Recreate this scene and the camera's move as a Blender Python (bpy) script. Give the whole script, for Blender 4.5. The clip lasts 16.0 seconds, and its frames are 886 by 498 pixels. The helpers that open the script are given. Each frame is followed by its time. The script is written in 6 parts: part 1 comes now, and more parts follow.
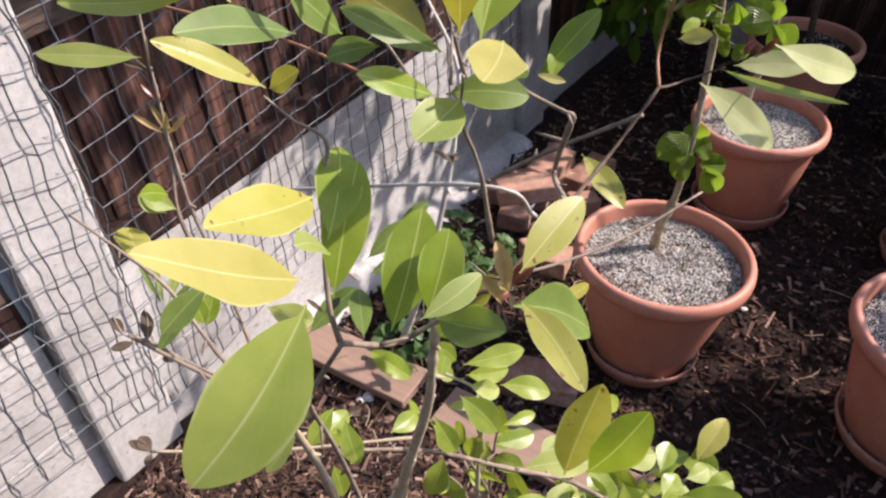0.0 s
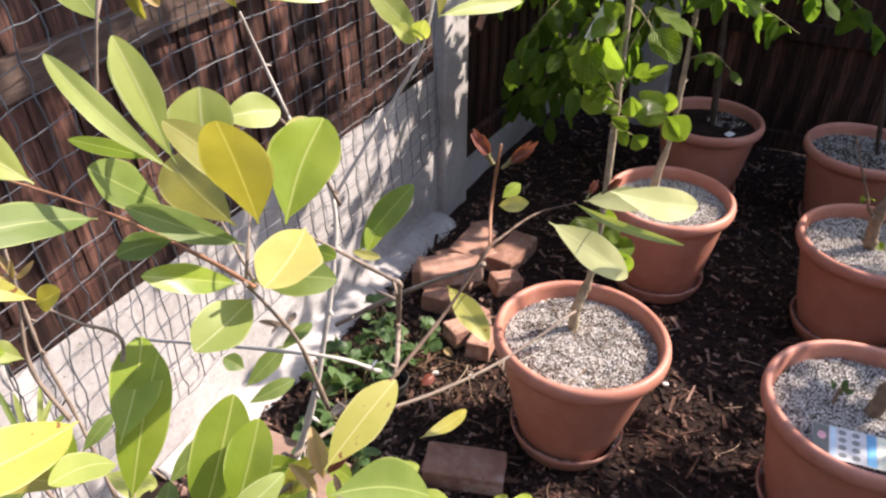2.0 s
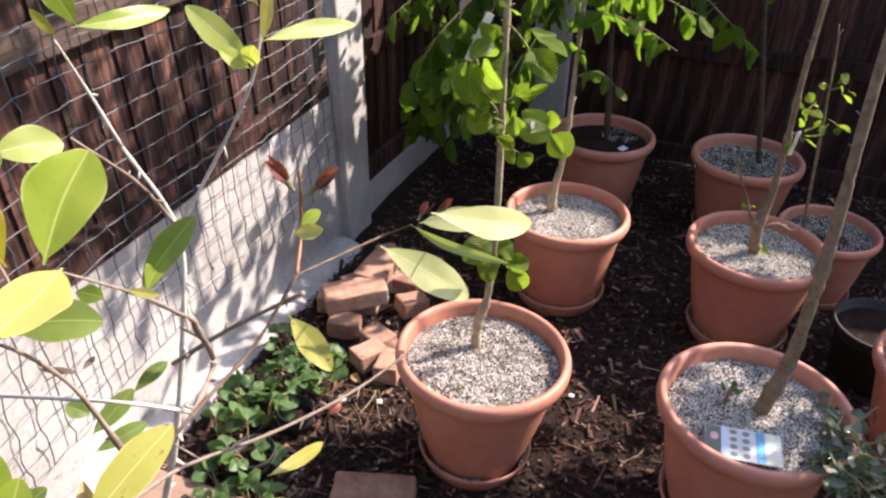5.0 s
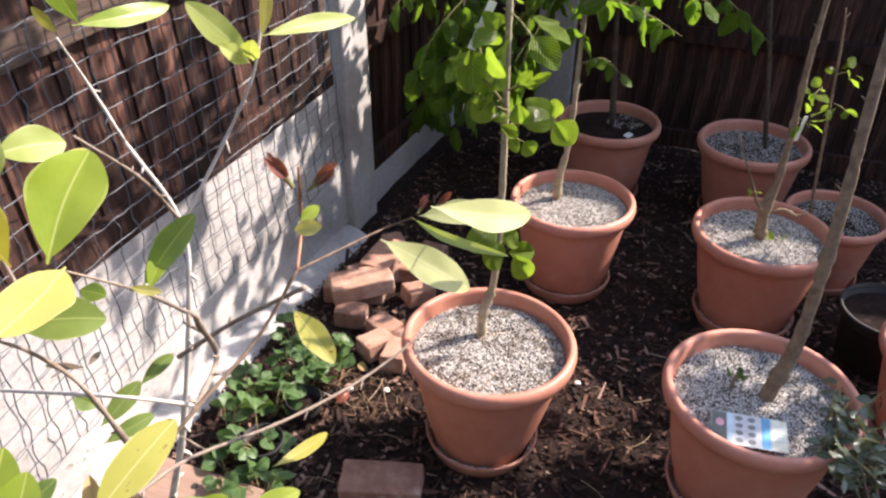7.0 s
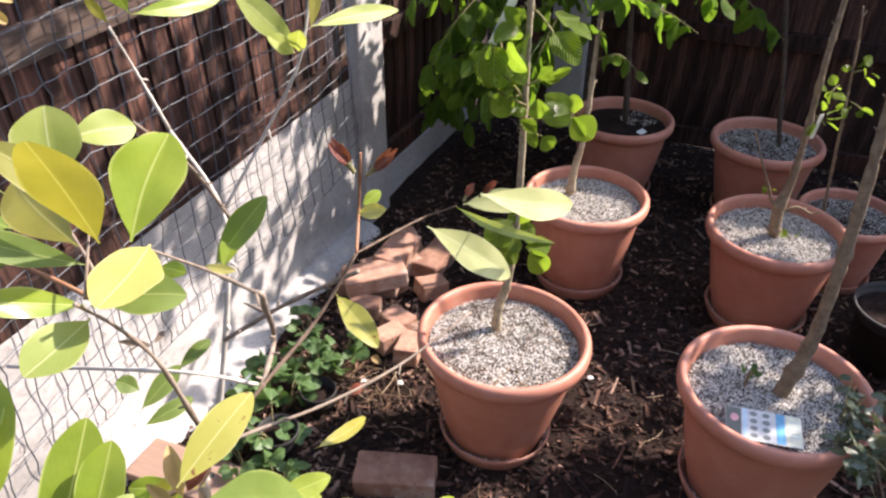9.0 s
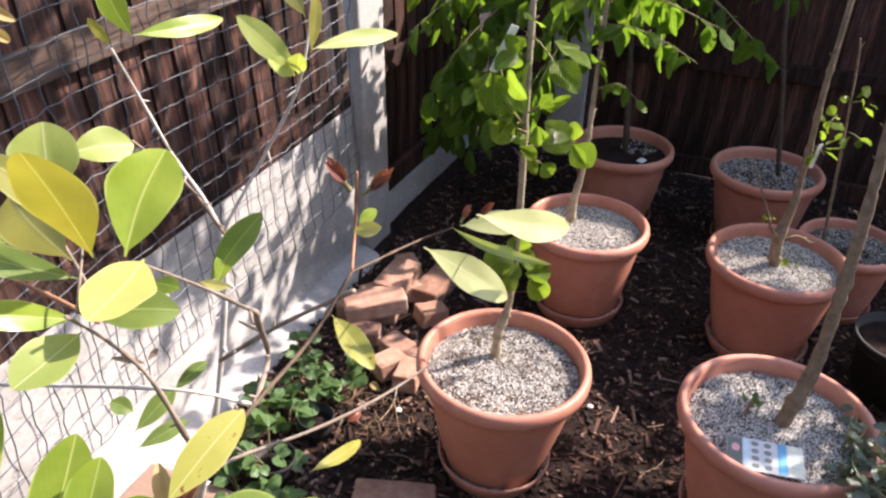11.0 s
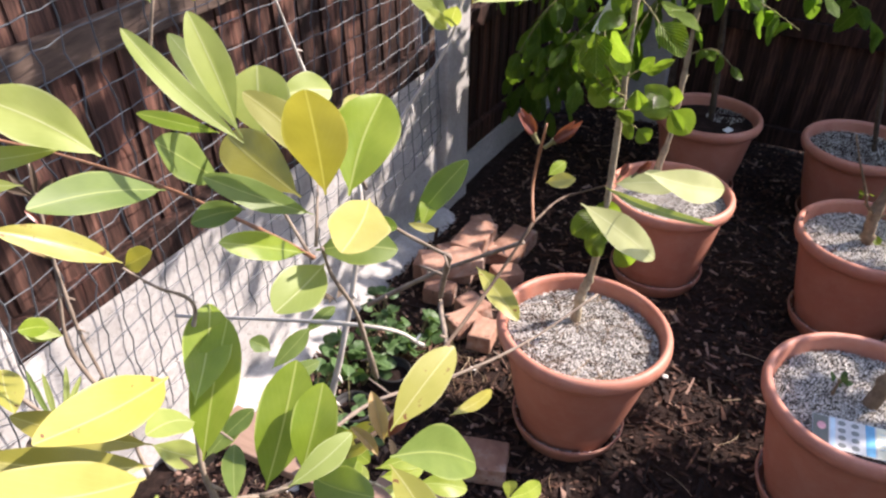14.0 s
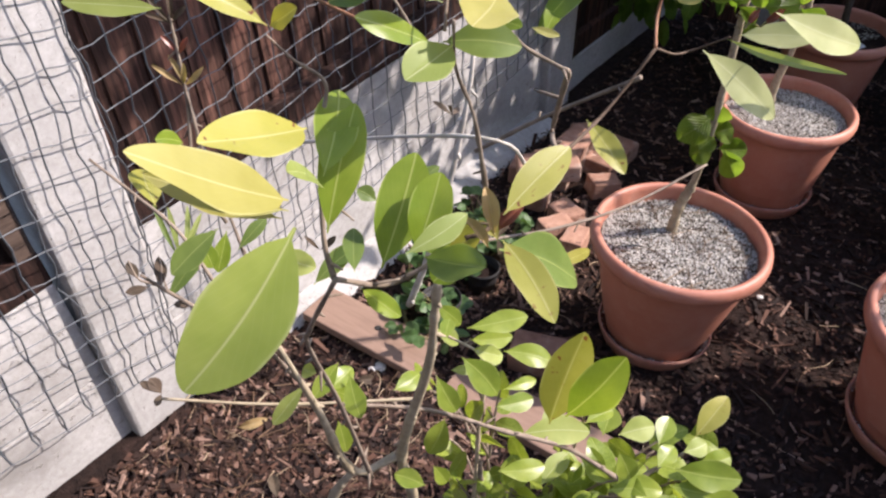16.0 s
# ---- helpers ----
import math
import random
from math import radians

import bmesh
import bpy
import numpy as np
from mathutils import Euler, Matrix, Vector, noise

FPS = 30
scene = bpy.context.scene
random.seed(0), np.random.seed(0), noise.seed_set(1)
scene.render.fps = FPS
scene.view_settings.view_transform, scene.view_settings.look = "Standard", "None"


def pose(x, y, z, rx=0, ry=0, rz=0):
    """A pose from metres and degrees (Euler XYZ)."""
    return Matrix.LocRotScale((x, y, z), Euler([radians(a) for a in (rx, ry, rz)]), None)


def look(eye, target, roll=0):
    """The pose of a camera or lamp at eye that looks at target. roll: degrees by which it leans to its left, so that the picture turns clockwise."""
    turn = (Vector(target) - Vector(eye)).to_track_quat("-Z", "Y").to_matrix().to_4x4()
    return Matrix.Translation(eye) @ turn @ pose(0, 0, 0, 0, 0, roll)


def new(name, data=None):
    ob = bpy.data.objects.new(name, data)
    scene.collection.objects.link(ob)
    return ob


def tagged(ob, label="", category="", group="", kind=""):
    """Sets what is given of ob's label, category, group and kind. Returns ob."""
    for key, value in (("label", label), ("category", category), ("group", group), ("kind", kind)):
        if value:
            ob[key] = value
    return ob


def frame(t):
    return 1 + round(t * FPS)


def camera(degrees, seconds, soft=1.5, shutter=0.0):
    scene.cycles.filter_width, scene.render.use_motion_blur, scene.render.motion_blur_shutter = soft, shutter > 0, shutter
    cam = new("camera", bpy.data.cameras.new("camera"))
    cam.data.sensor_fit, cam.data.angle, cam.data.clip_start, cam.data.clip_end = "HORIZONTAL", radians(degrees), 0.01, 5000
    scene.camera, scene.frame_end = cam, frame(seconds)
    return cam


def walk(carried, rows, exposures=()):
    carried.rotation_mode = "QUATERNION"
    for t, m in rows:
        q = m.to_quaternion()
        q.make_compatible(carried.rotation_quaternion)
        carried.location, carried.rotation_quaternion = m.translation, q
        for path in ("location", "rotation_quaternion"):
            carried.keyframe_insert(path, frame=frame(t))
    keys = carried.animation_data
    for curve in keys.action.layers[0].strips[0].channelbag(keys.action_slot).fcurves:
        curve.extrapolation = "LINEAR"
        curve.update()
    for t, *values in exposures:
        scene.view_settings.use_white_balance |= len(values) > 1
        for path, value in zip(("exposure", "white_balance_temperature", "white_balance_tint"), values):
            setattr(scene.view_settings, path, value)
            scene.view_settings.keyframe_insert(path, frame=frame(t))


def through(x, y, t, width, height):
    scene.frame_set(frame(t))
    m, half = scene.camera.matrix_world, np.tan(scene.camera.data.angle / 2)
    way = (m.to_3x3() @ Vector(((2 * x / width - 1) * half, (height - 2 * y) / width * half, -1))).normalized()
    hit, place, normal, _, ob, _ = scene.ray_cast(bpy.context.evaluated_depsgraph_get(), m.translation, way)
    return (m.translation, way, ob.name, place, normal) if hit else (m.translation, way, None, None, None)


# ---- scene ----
cam = camera(61.6, 16.0, soft=2.4)
PATH = [
    (0, (0.08, 0.038, 1.535), (-0.032, 1.576, 0.26), -1.9),
    (0.5, (0.083, 0.043, 1.549), (-0.034, 1.636, 0.345), -1.4),
    (1, (0.099, 0.059, 1.561), (0.053, 1.699, 0.418), 0.3),
    (1.5, (0.118, 0.077, 1.567), (0.125, 1.709, 0.411), 0.2),
    (2, (0.138, 0.075, 1.571), (0.185, 1.723, 0.439), -0.4),
    (2.5, (0.143, 0.067, 1.566), (0.236, 1.682, 0.39), 0.5),
    (3, (0.148, 0.063, 1.559), (0.238, 1.64, 0.332), 1.1),
    (3.5, (0.159, 0.064, 1.551), (0.291, 1.611, 0.291), 2.3),
    (4, (0.173, 0.071, 1.561), (0.306, 1.675, 0.374), 1.3),
    (4.5, (0.193, 0.089, 1.566), (0.41, 1.735, 0.449), 1.4),
    (4.7, (0.199, 0.079, 1.568), (0.459, 1.74, 0.484), 0.8),
    (6.8, (0.201, 0.086, 1.564), (0.431, 1.751, 0.48), 0.1),
    (7, (0.204, 0.077, 1.573), (0.441, 1.723, 0.462), -0.1),
    (7.5, (0.197, 0.086, 1.571), (0.417, 1.697, 0.407), 0.6),
    (8, (0.185, 0.08, 1.575), (0.422, 1.709, 0.439), 1.3),
    (8.5, (0.18, 0.077, 1.57), (0.401, 1.71, 0.437), 0.9),
    (9, (0.175, 0.068, 1.574), (0.397, 1.71, 0.455), 0.2),
    (9.2, (0.171, 0.072, 1.568), (0.389, 1.726, 0.466), 0.1),
    (11.3, (0.178, 0.065, 1.571), (0.403, 1.748, 0.515), 0.6),
    (11.5, (0.176, 0.066, 1.578), (0.408, 1.744, 0.514), -0.2),
    (12, (0.168, 0.062, 1.581), (0.364, 1.756, 0.536), -0.4),
    (12.5, (0.152, 0.055, 1.583), (0.314, 1.754, 0.54), -0.2),
    (13, (0.137, 0.063, 1.582), (0.389, 1.721, 0.493), 1.4),
    (13.5, (0.123, 0.055, 1.583), (0.324, 1.721, 0.495), 0.8),
    (14, (0.108, 0.059, 1.569), (0.175, 1.701, 0.429), 0.3),
    (14.5, (0.107, 0.05, 1.562), (0.103, 1.663, 0.38), -0.7),
    (15, (0.103, 0.033, 1.556), (0.014, 1.606, 0.324), -0.8),
    (15.5, (0.1, 0.017, 1.543), (-0.052, 1.547, 0.264), -1.3),
    (16, (0.097, 0.015, 1.531), (-0.073, 1.516, 0.219), -1.0),
]
walk(cam, [(t, look(eye, target, roll)) for t, eye, target, roll in PATH],
     [(0, 1.08, 6550, 21), (1.5, 1.36, 6850, 22), (3.5, 1.57, 6850, 22), (9, 1.67, 6750, 20), (13, 1.62, 6700, 20), (14.5, 1.40, 6600, 21), (16, 1.12, 6450, 20)])

# ---------------------------------------------------------------- light
SUN_AZ, SUN_EL = radians(76), radians(41)          # clockwise from +y; height over the horizon
world = bpy.data.worlds.new("world")
scene.world = world
world.use_nodes = True
wn = world.node_tree
sky = wn.nodes.new("ShaderNodeTexSky")
sky.sky_type, sky.sun_disc = "NISHITA", False
sky.sun_elevation, sky.sun_rotation = SUN_EL, SUN_AZ
wn.links.new(sky.outputs[0], wn.nodes["Background"].inputs[0])
wn.nodes["Background"].inputs[1].default_value = 0.165
sun_dir = Vector((math.sin(SUN_AZ) * math.cos(SUN_EL), math.cos(SUN_AZ) * math.cos(SUN_EL), math.sin(SUN_EL)))
lamp = bpy.data.lights.new("sun", "SUN")
lamp.energy, lamp.angle, lamp.color = 4.0, radians(0.8), (1.0, 0.93, 0.83)
new("sun", lamp).matrix_world = look(sun_dir * 20, (0, 0, 0))


# ---------------------------------------------------------------- materials
class Mat:
    """A small builder round one node material."""

    def __init__(self, name, rough=0.6, metal=0.0, spec=0.5):
        self.m = bpy.data.materials.new(name)
        self.m.use_nodes = True
        self.t = self.m.node_tree
        self.b = self.t.nodes["Principled BSDF"]
        self.b.inputs["Roughness"].default_value = rough
        self.b.inputs["Metallic"].default_value = metal
        self.b.inputs["Specular IOR Level"].default_value = spec

    def node(self, kind, **kw):
        n = self.t.nodes.new(kind)
        for k, v in kw.items():
            if k in n.inputs:
                n.inputs[k].default_value = v
        return n

    def link(self, a, b):
        self.t.links.new(a, b)

    def coords(self, scale=1.0, stretch=(1, 1, 1)):
        c = self.node("ShaderNodeTexCoord")
        m = self.node("ShaderNodeMapping")
        m.inputs["Scale"].default_value = [scale * v for v in stretch]
        self.link(c.outputs["Object"], m.inputs[0])
        return m.outputs[0]

    def noise(self, scale, detail=4, rough=0.6, stretch=(1, 1, 1)):
        n = self.node("ShaderNodeTexNoise", Scale=scale, Detail=detail, Roughness=rough)
        self.link(self.coords(1.0, stretch), n.inputs["Vector"])
        return n.outputs["Fac"]

    def ramp(self, fac, *stops):
        r = self.node("ShaderNodeValToRGB")
        while len(r.color_ramp.elements) < len(stops):
            r.color_ramp.elements.new(0.5)
        for e, (p, c) in zip(r.color_ramp.elements, stops):
            e.position, e.color = p, (*c, 1) if len(c) == 3 else c
        self.link(fac, r.inputs[0])
        return r.outputs[0]

    def mix(self, fac, a, b, how="MIX"):
        n = self.t.nodes.new("ShaderNodeMix")
        n.data_type, n.blend_type = "RGBA", how
        for v, k in ((fac, 0), (a, 6), (b, 7)):
            if isinstance(v, (int, float)):
                n.inputs[k].default_value = v
            elif isinstance(v, tuple):
                n.inputs[k].default_value = (*v, 1)
            else:
                self.link(v, n.inputs[k])
        return n.outputs[2]

    def colour(self, out):
        if isinstance(out, tuple):
            self.b.inputs["Base Color"].default_value = (*out, 1)
        else:
            self.link(out, self.b.inputs["Base Color"])
        return self

    def bump(self, height, strength=0.4, distance=0.002):
        n = self.node("ShaderNodeBump", Strength=strength, Distance=distance)
        self.link(height, n.inputs["Height"])
        self.link(n.outputs[0], self.b.inputs["Normal"])
        return self

    def random(self):
        return self.node("ShaderNodeObjectInfo").outputs["Random"]

    def island(self):
        return self.node("ShaderNodeNewGeometry").outputs["Random Per Island"]


def make_concrete():
    k = Mat("concrete", 0.9, spec=0.2)
    big, fine = k.noise(3.2, 5), k.noise(60, 6, 0.7)
    c = k.ramp(big, (0.3, (0.26, 0.25, 0.235)), (0.45, (0.42, 0.41, 0.395)), (0.7, (0.56, 0.55, 0.535)))
    c = k.mix(k.ramp(fine, (0.35, (0.0, 0.0, 0.0)), (0.65, (1, 1, 1))), k.mix(0.4, c, (0.22, 0.20, 0.18)), c)
    pits = k.ramp(k.noise(140, 2), (0.28, (0, 0, 0)), (0.36, (1, 1, 1)))
    c = k.mix(pits, (0.28, 0.26, 0.23), c)
    holes = k.ramp(k.noise(46, 5, 0.75), (0.33, (0, 0, 0)), (0.40, (1, 1, 1)))
    c = k.mix(holes, k.mix(0.5, c, (0.24, 0.22, 0.19)), c)
    return k.colour(c).bump(k.mix(0.5, k.mix(0.5, fine, pits), holes), 0.7, 0.005).m


def make_board():
    k = Mat("stained_board", 0.75, spec=0.25)
    grain = k.noise(14, 6, 0.65, (6, 6, 0.35))
    c = k.ramp(grain, (0.28, (0.016, 0.010, 0.009)), (0.47, (0.060, 0.036, 0.029)), (0.70, (0.185, 0.112, 0.088)))
    shade = k.ramp(k.random(), (0.0, (0.35, 0.31, 0.31)), (1.0, (1.2, 1.05, 1.0)))
    c = k.mix(1.0, c, shade, "MULTIPLY")
    worn = k.noise(4.5, 5, 0.65, (1.5, 1.5, 0.6))
    c = k.mix(1.0, c, k.ramp(worn, (0.32, (0.30, 0.27, 0.27)), (0.52, (0.95, 0.88, 0.85)), (0.75, (1.8, 1.35, 1.2))), "MULTIPLY")
    return k.colour(c).bump(grain, 0.6, 0.004).m


def make_rail():
    k = Mat("weathered_rail", 0.85, spec=0.2)
    grain = k.noise(12, 6, 0.65, (1.2, 1.2, 8))
    c = k.ramp(grain, (0.25, (0.035, 0.025, 0.020)), (0.6, (0.10, 0.07, 0.055)), (0.85, (0.22, 0.165, 0.14)))
    return k.colour(c).bump(grain, 0.5, 0.003).m


def make_terracotta():
    k = Mat("terracotta_plastic", 0.48, spec=0.4)
    big, fine = k.noise(5, 4), k.noise(90, 5, 0.7)
    c = k.ramp(big, (0.3, (0.42, 0.165, 0.11)), (0.7, (0.53, 0.235, 0.165)))
    dust = k.ramp(k.noise(22, 6, 0.7), (0.45, (0, 0, 0)), (0.8, (1, 1, 1)))
    c = k.mix(k.mix(0.72, dust, (0, 0, 0)), c, (0.60, 0.42, 0.34))
    shade = k.ramp(k.random(), (0.0, (0.9, 0.88, 0.86)), (1.0, (1.06, 1.05, 1.05)))
    c = k.mix(1.0, c, shade, "MULTIPLY")
    return k.colour(c).bump(fine, 0.12, 0.001).m


def make_saucer():
    k = Mat("dusty_terracotta", 0.7, spec=0.25)
    c = k.ramp(k.noise(14, 5), (0.3, (0.34, 0.15, 0.105)), (0.7, (0.44, 0.22, 0.165)))
    dirt = k.ramp(k.noise(40, 6, 0.7), (0.45, (0, 0, 0)), (0.7, (1, 1, 1)))
    c = k.mix(k.mix(0.4, dirt, (0, 0, 0)), c, (0.16, 0.11, 0.085))
    return k.colour(c).bump(dirt, 0.3, 0.001).m


def make_grit():
    k = Mat("horticultural_grit", 0.9, spec=0.25)
    c = k.ramp(k.island(), (0.0, (0.035, 0.030, 0.026)), (0.28, (0.14, 0.12, 0.10)), (0.46, (0.52, 0.485, 0.43)), (1.0, (0.88, 0.86, 0.81)))
    return k.colour(c).bump(k.noise(300, 3), 0.3, 0.001).m


def make_gritbed():
    k = Mat("grit_bed", 0.95, spec=0.2)
    v = k.node("ShaderNodeTexVoronoi", Scale=190.0)
    k.link(k.coords(), v.inputs["Vector"])
    sep = k.node("ShaderNodeSeparateColor")
    k.link(v.outputs["Color"], sep.inputs[0])
    c = k.ramp(sep.outputs[0], (0.0, (0.03, 0.026, 0.022)), (0.5, (0.12, 0.105, 0.09)), (1.0, (0.55, 0.52, 0.47)))
    return k.colour(c).bump(v.outputs["Distance"], 0.8, 0.004).m


def make_soil():
    k = Mat("dark_soil", 0.95, spec=0.15)
    n = k.noise(28, 8, 0.75)
    c = k.ramp(n, (0.3, (0.014, 0.009, 0.008)), (0.55, (0.036, 0.022, 0.018)), (0.75, (0.088, 0.052, 0.042)))
    return k.colour(c).bump(k.noise(70, 8, 0.75), 1.0, 0.02).m


def make_chip():
    k = Mat("bark_chip", 0.85, spec=0.25)
    c = k.ramp(k.island(), (0.0, (0.014, 0.009, 0.008)), (0.56, (0.037, 0.019, 0.0135)), (0.85, (0.105, 0.054, 0.037)), (0.985, (0.29, 0.19, 0.145)))
    return k.colour(c).bump(k.noise(120, 5, 0.7, (1, 1, 1)), 0.6, 0.003).m


def make_brick():
    k = Mat("old_brick", 0.9, spec=0.2)
    n, fine = k.noise(16, 6, 0.7), k.noise(120, 5, 0.7)
    c = k.ramp(n, (0.3, (0.27, 0.155, 0.115)), (0.55, (0.40, 0.245, 0.185)), (0.8, (0.52, 0.41, 0.34)))
    c = k.mix(1.0, c, k.ramp(k.random(), (0, (0.72, 0.66, 0.62)), (1, (1.15, 1.1, 1.05))), "MULTIPLY")
    lime = k.ramp(k.noise(9, 6, 0.7), (0.52, (0, 0, 0)), (0.66, (1, 1, 1)))
    c = k.mix(k.mix(0.45, lime, (0, 0, 0)), c, (0.47, 0.42, 0.37))
    c = k.mix(k.ramp(k.noise(55, 3), (0.30, (1, 1, 1)), (0.37, (0, 0, 0))), c, (0.12, 0.075, 0.06))
    return k.colour(c).bump(fine, 0.6, 0.004).m


def make_leaf(name, dark, light, vein, through=0.45, rough=0.34, spots=0.0, pleat=0.0):
    """A leaf: the vein runs along the leaf's own x axis, side veins branch from it."""
    k = Mat(name, rough, spec=0.45)
    uv = k.node("ShaderNodeUVMap")
    sep = k.node("ShaderNodeSeparateXYZ")
    k.link(uv.outputs[0], sep.inputs[0])

    def op(kind, a, b=None):
        n = k.t.nodes.new("ShaderNodeMath")
        n.operation = kind
        for v, i in ((a, 0), (b, 1)):
            if v is None:
                continue
            if isinstance(v, (int, float)):
                n.inputs[i].default_value = v
            else:
                k.link(v, n.inputs[i])
        return n.outputs[0]

    off = op("ABSOLUTE", op("SUBTRACT", sep.outputs["Y"], 0.5))
    mid = k.ramp(off, (0.006, (1, 1, 1)), (0.024, (0, 0, 0)))
    run = op("SUBTRACT", op("MULTIPLY", sep.outputs["X"], 9.0), op("MULTIPLY", off, 9.0))
    saw = op("ABSOLUTE", op("SUBTRACT", op("FRACT", run), 0.5))
    side = k.ramp(saw, (0.0, (1, 1, 1)), (0.07, (0, 0, 0)))
    tone = k.noise(22, 4)
    c = k.ramp(tone, (0.3, dark), (0.7, light))
    c = k.mix(1.0, c, k.ramp(k.random(), (0, (0.82, 0.86, 0.8)), (1, (1.14, 1.1, 1.05))), "MULTIPLY")
    c = k.mix(k.mix(0.55 if pleat else 0.93, side, (0, 0, 0)), c, vein)
    blush = k.ramp(k.noise(9, 3), (0.52, (0, 0, 0)), (0.75, (1, 1, 1)))
    c = k.mix(k.mix(0.65, blush, (0, 0, 0)), c, vein)
    c = k.mix(k.mix(0.3, mid, (0, 0, 0)), c, vein)
    if spots:
        dots = k.ramp(k.noise(170, 2), (0.68 - spots * 0.1, (0, 0, 0)), (0.73 - spots * 0.1, (1, 1, 1)))
        c = k.mix(dots, c, (0.20, 0.08, 0.03))
        end = k.ramp(op("ADD", sep.outputs["X"], op("MULTIPLY", k.noise(50, 3), 0.16)), (1.0, (0, 0, 0)), (1.06, (1, 1, 1)))
        c = k.mix(end, c, (0.28, 0.09, 0.05))
    # paler margin: the highlight along the leaf edge, painted into the colour
    rim = k.ramp(off, (0.452, (0, 0, 0)), (0.49, (1, 1, 1)))
    c = k.mix(k.mix(0.45, rim, (0, 0, 0)), c, vein)
    k.colour(c)
    if pleat:
        k.bump(k.ramp(saw, (0.0, (1, 1, 1)), (0.5, (0, 0, 0))), 0.9, pleat)
    else:
        k.bump(k.mix(0.3, mid, side), 0.14, 0.001)
    thru = k.t.nodes.new("ShaderNodeBsdfTranslucent")
    bright = k.mix(1.0, c, (1.16, 1.13, 0.58), "MULTIPLY")
    k.link(bright, thru.inputs[0])
    mixer = k.t.nodes.new("ShaderNodeMixShader")
    mixer.inputs[0].default_value = through
    k.link(k.b.outputs[0], mixer.inputs[1])
    k.link(thru.outputs[0], mixer.inputs[2])
    k.link(mixer.outputs[0], k.t.nodes["Material Output"].inputs[0])
    return k.m


def make_bark(name, dark, light, rough=0.8):
    k = Mat(name, rough, spec=0.25)
    n = k.noise(45, 6, 0.7)
    c = k.ramp(n, (0.3, dark), (0.7, light))
    rings = k.noise(30, 3, 0.5, (1, 1, 4))
    return k.colour(c).bump(k.mix(0.5, n, rings), 0.5, 0.003).m


def plain(name, c, rough=0.5, metal=0.0, vary=0.15, scale=40):
    k = Mat(name, rough, metal)
    lo = tuple(v * (1 - vary) for v in c)
    hi = tuple(min(1, v * (1 + vary)) for v in c)
    n = k.noise(scale, 4)
    return k.colour(k.ramp(n, (0.3, lo), (0.7, hi))).bump(n, 0.15, 0.001).m


CONCRETE, BOARD, RAIL = make_concrete(), make_board(), make_rail()
TERRACOTTA, GRIT, GRITBED = make_terracotta(), make_grit(), make_gritbed()
SAUCER = make_saucer()
SOIL, CHIP, BRICK = make_soil(), make_chip(), make_brick()
LEAF_GREEN = make_leaf("leaf_green", (0.19, 0.29, 0.025), (0.33, 0.42, 0.06), (0.58, 0.63, 0.22), 0.5, 0.28)
LEAF_DARK = make_leaf("leaf_dark", (0.125, 0.195, 0.042), (0.21, 0.29, 0.075), (0.40, 0.46, 0.16), 0.5, 0.42)
LEAF_YELLOW = make_leaf("leaf_yellow", (0.30, 0.285, 0.07), (0.395, 0.37, 0.115), (0.55, 0.52, 0.25), 0.37, 0.46)
LEAF_SPOT = make_leaf("leaf_spotted", (0.325, 0.325, 0.06), (0.44, 0.415, 0.105), (0.57, 0.55, 0.26), 0.42, spots=0.2)
LEAF_OLIVE = make_leaf("leaf_olive", (0.27, 0.25, 0.045), (0.37, 0.335, 0.07), (0.52, 0.48, 0.17), 0.45)
LEAF_PALE = make_leaf("leaf_pale", (0.30, 0.37, 0.09), (0.42, 0.48, 0.15), (0.60, 0.63, 0.34), 0.48, 0.5)
LEAF_BROAD = make_leaf("leaf_broad", (0.29, 0.385, 0.075), (0.41, 0.49, 0.125), (0.66, 0.69, 0.34), 0.48, 0.45)
# hanging foliage: a deeper green than leaf_fresh, with its shade put into the colour
LEAF_HANG = make_leaf("leaf_hanging", (0.10, 0.23, 0.022), (0.20, 0.37, 0.045), (0.36, 0.52, 0.14), 0.5, 0.36, pleat=0.05)
LEAF_FRESH = make_leaf("leaf_fresh", (0.17, 0.31, 0.032), (0.30, 0.46, 0.065), (0.44, 0.58, 0.18), 0.52, 0.36, pleat=0.05)
LEAF_SMALL = make_leaf("leaf_small", (0.19, 0.27, 0.03), (0.33, 0.40, 0.07), (0.48, 0.53, 0.17), 0.45, 0.32)
LEAF_WEED = make_leaf("leaf_weed", (0.045, 0.105, 0.032), (0.092, 0.168, 0.056), (0.18, 0.26, 0.12), 0.32, 0.5)
LEAF_CREAM = make_leaf("leaf_cream", (0.40, 0.44, 0.20), (0.50, 0.53, 0.29), (0.62, 0.64, 0.40), 0.35, 0.36)
LEAF_BUD = make_leaf("leaf_bud", (0.15, 0.04, 0.032), (0.25, 0.085, 0.06), (0.36, 0.16, 0.08), 0.25)
LEAF_DULL = make_leaf("leaf_dull", (0.055, 0.075, 0.05), (0.12, 0.15, 0.10), (0.2, 0.24, 0.18), 0.15, 0.25)
LEAF_DEAD = make_leaf("leaf_dead", (0.34, 0.22, 0.10), (0.52, 0.40, 0.20), (0.55, 0.45, 0.25), 0.4, 0.7)
LEAF_WITHER = make_leaf("leaf_withered", (0.05, 0.035, 0.025), (0.13, 0.09, 0.06), (0.18, 0.13, 0.09), 0.1, 0.8)
BARK = make_bark("grey_brown_bark", (0.125, 0.092, 0.068), (0.32, 0.255, 0.195))
BARK_SAPLING = make_bark("sapling_bark", (0.19, 0.155, 0.10), (0.45, 0.385, 0.27))
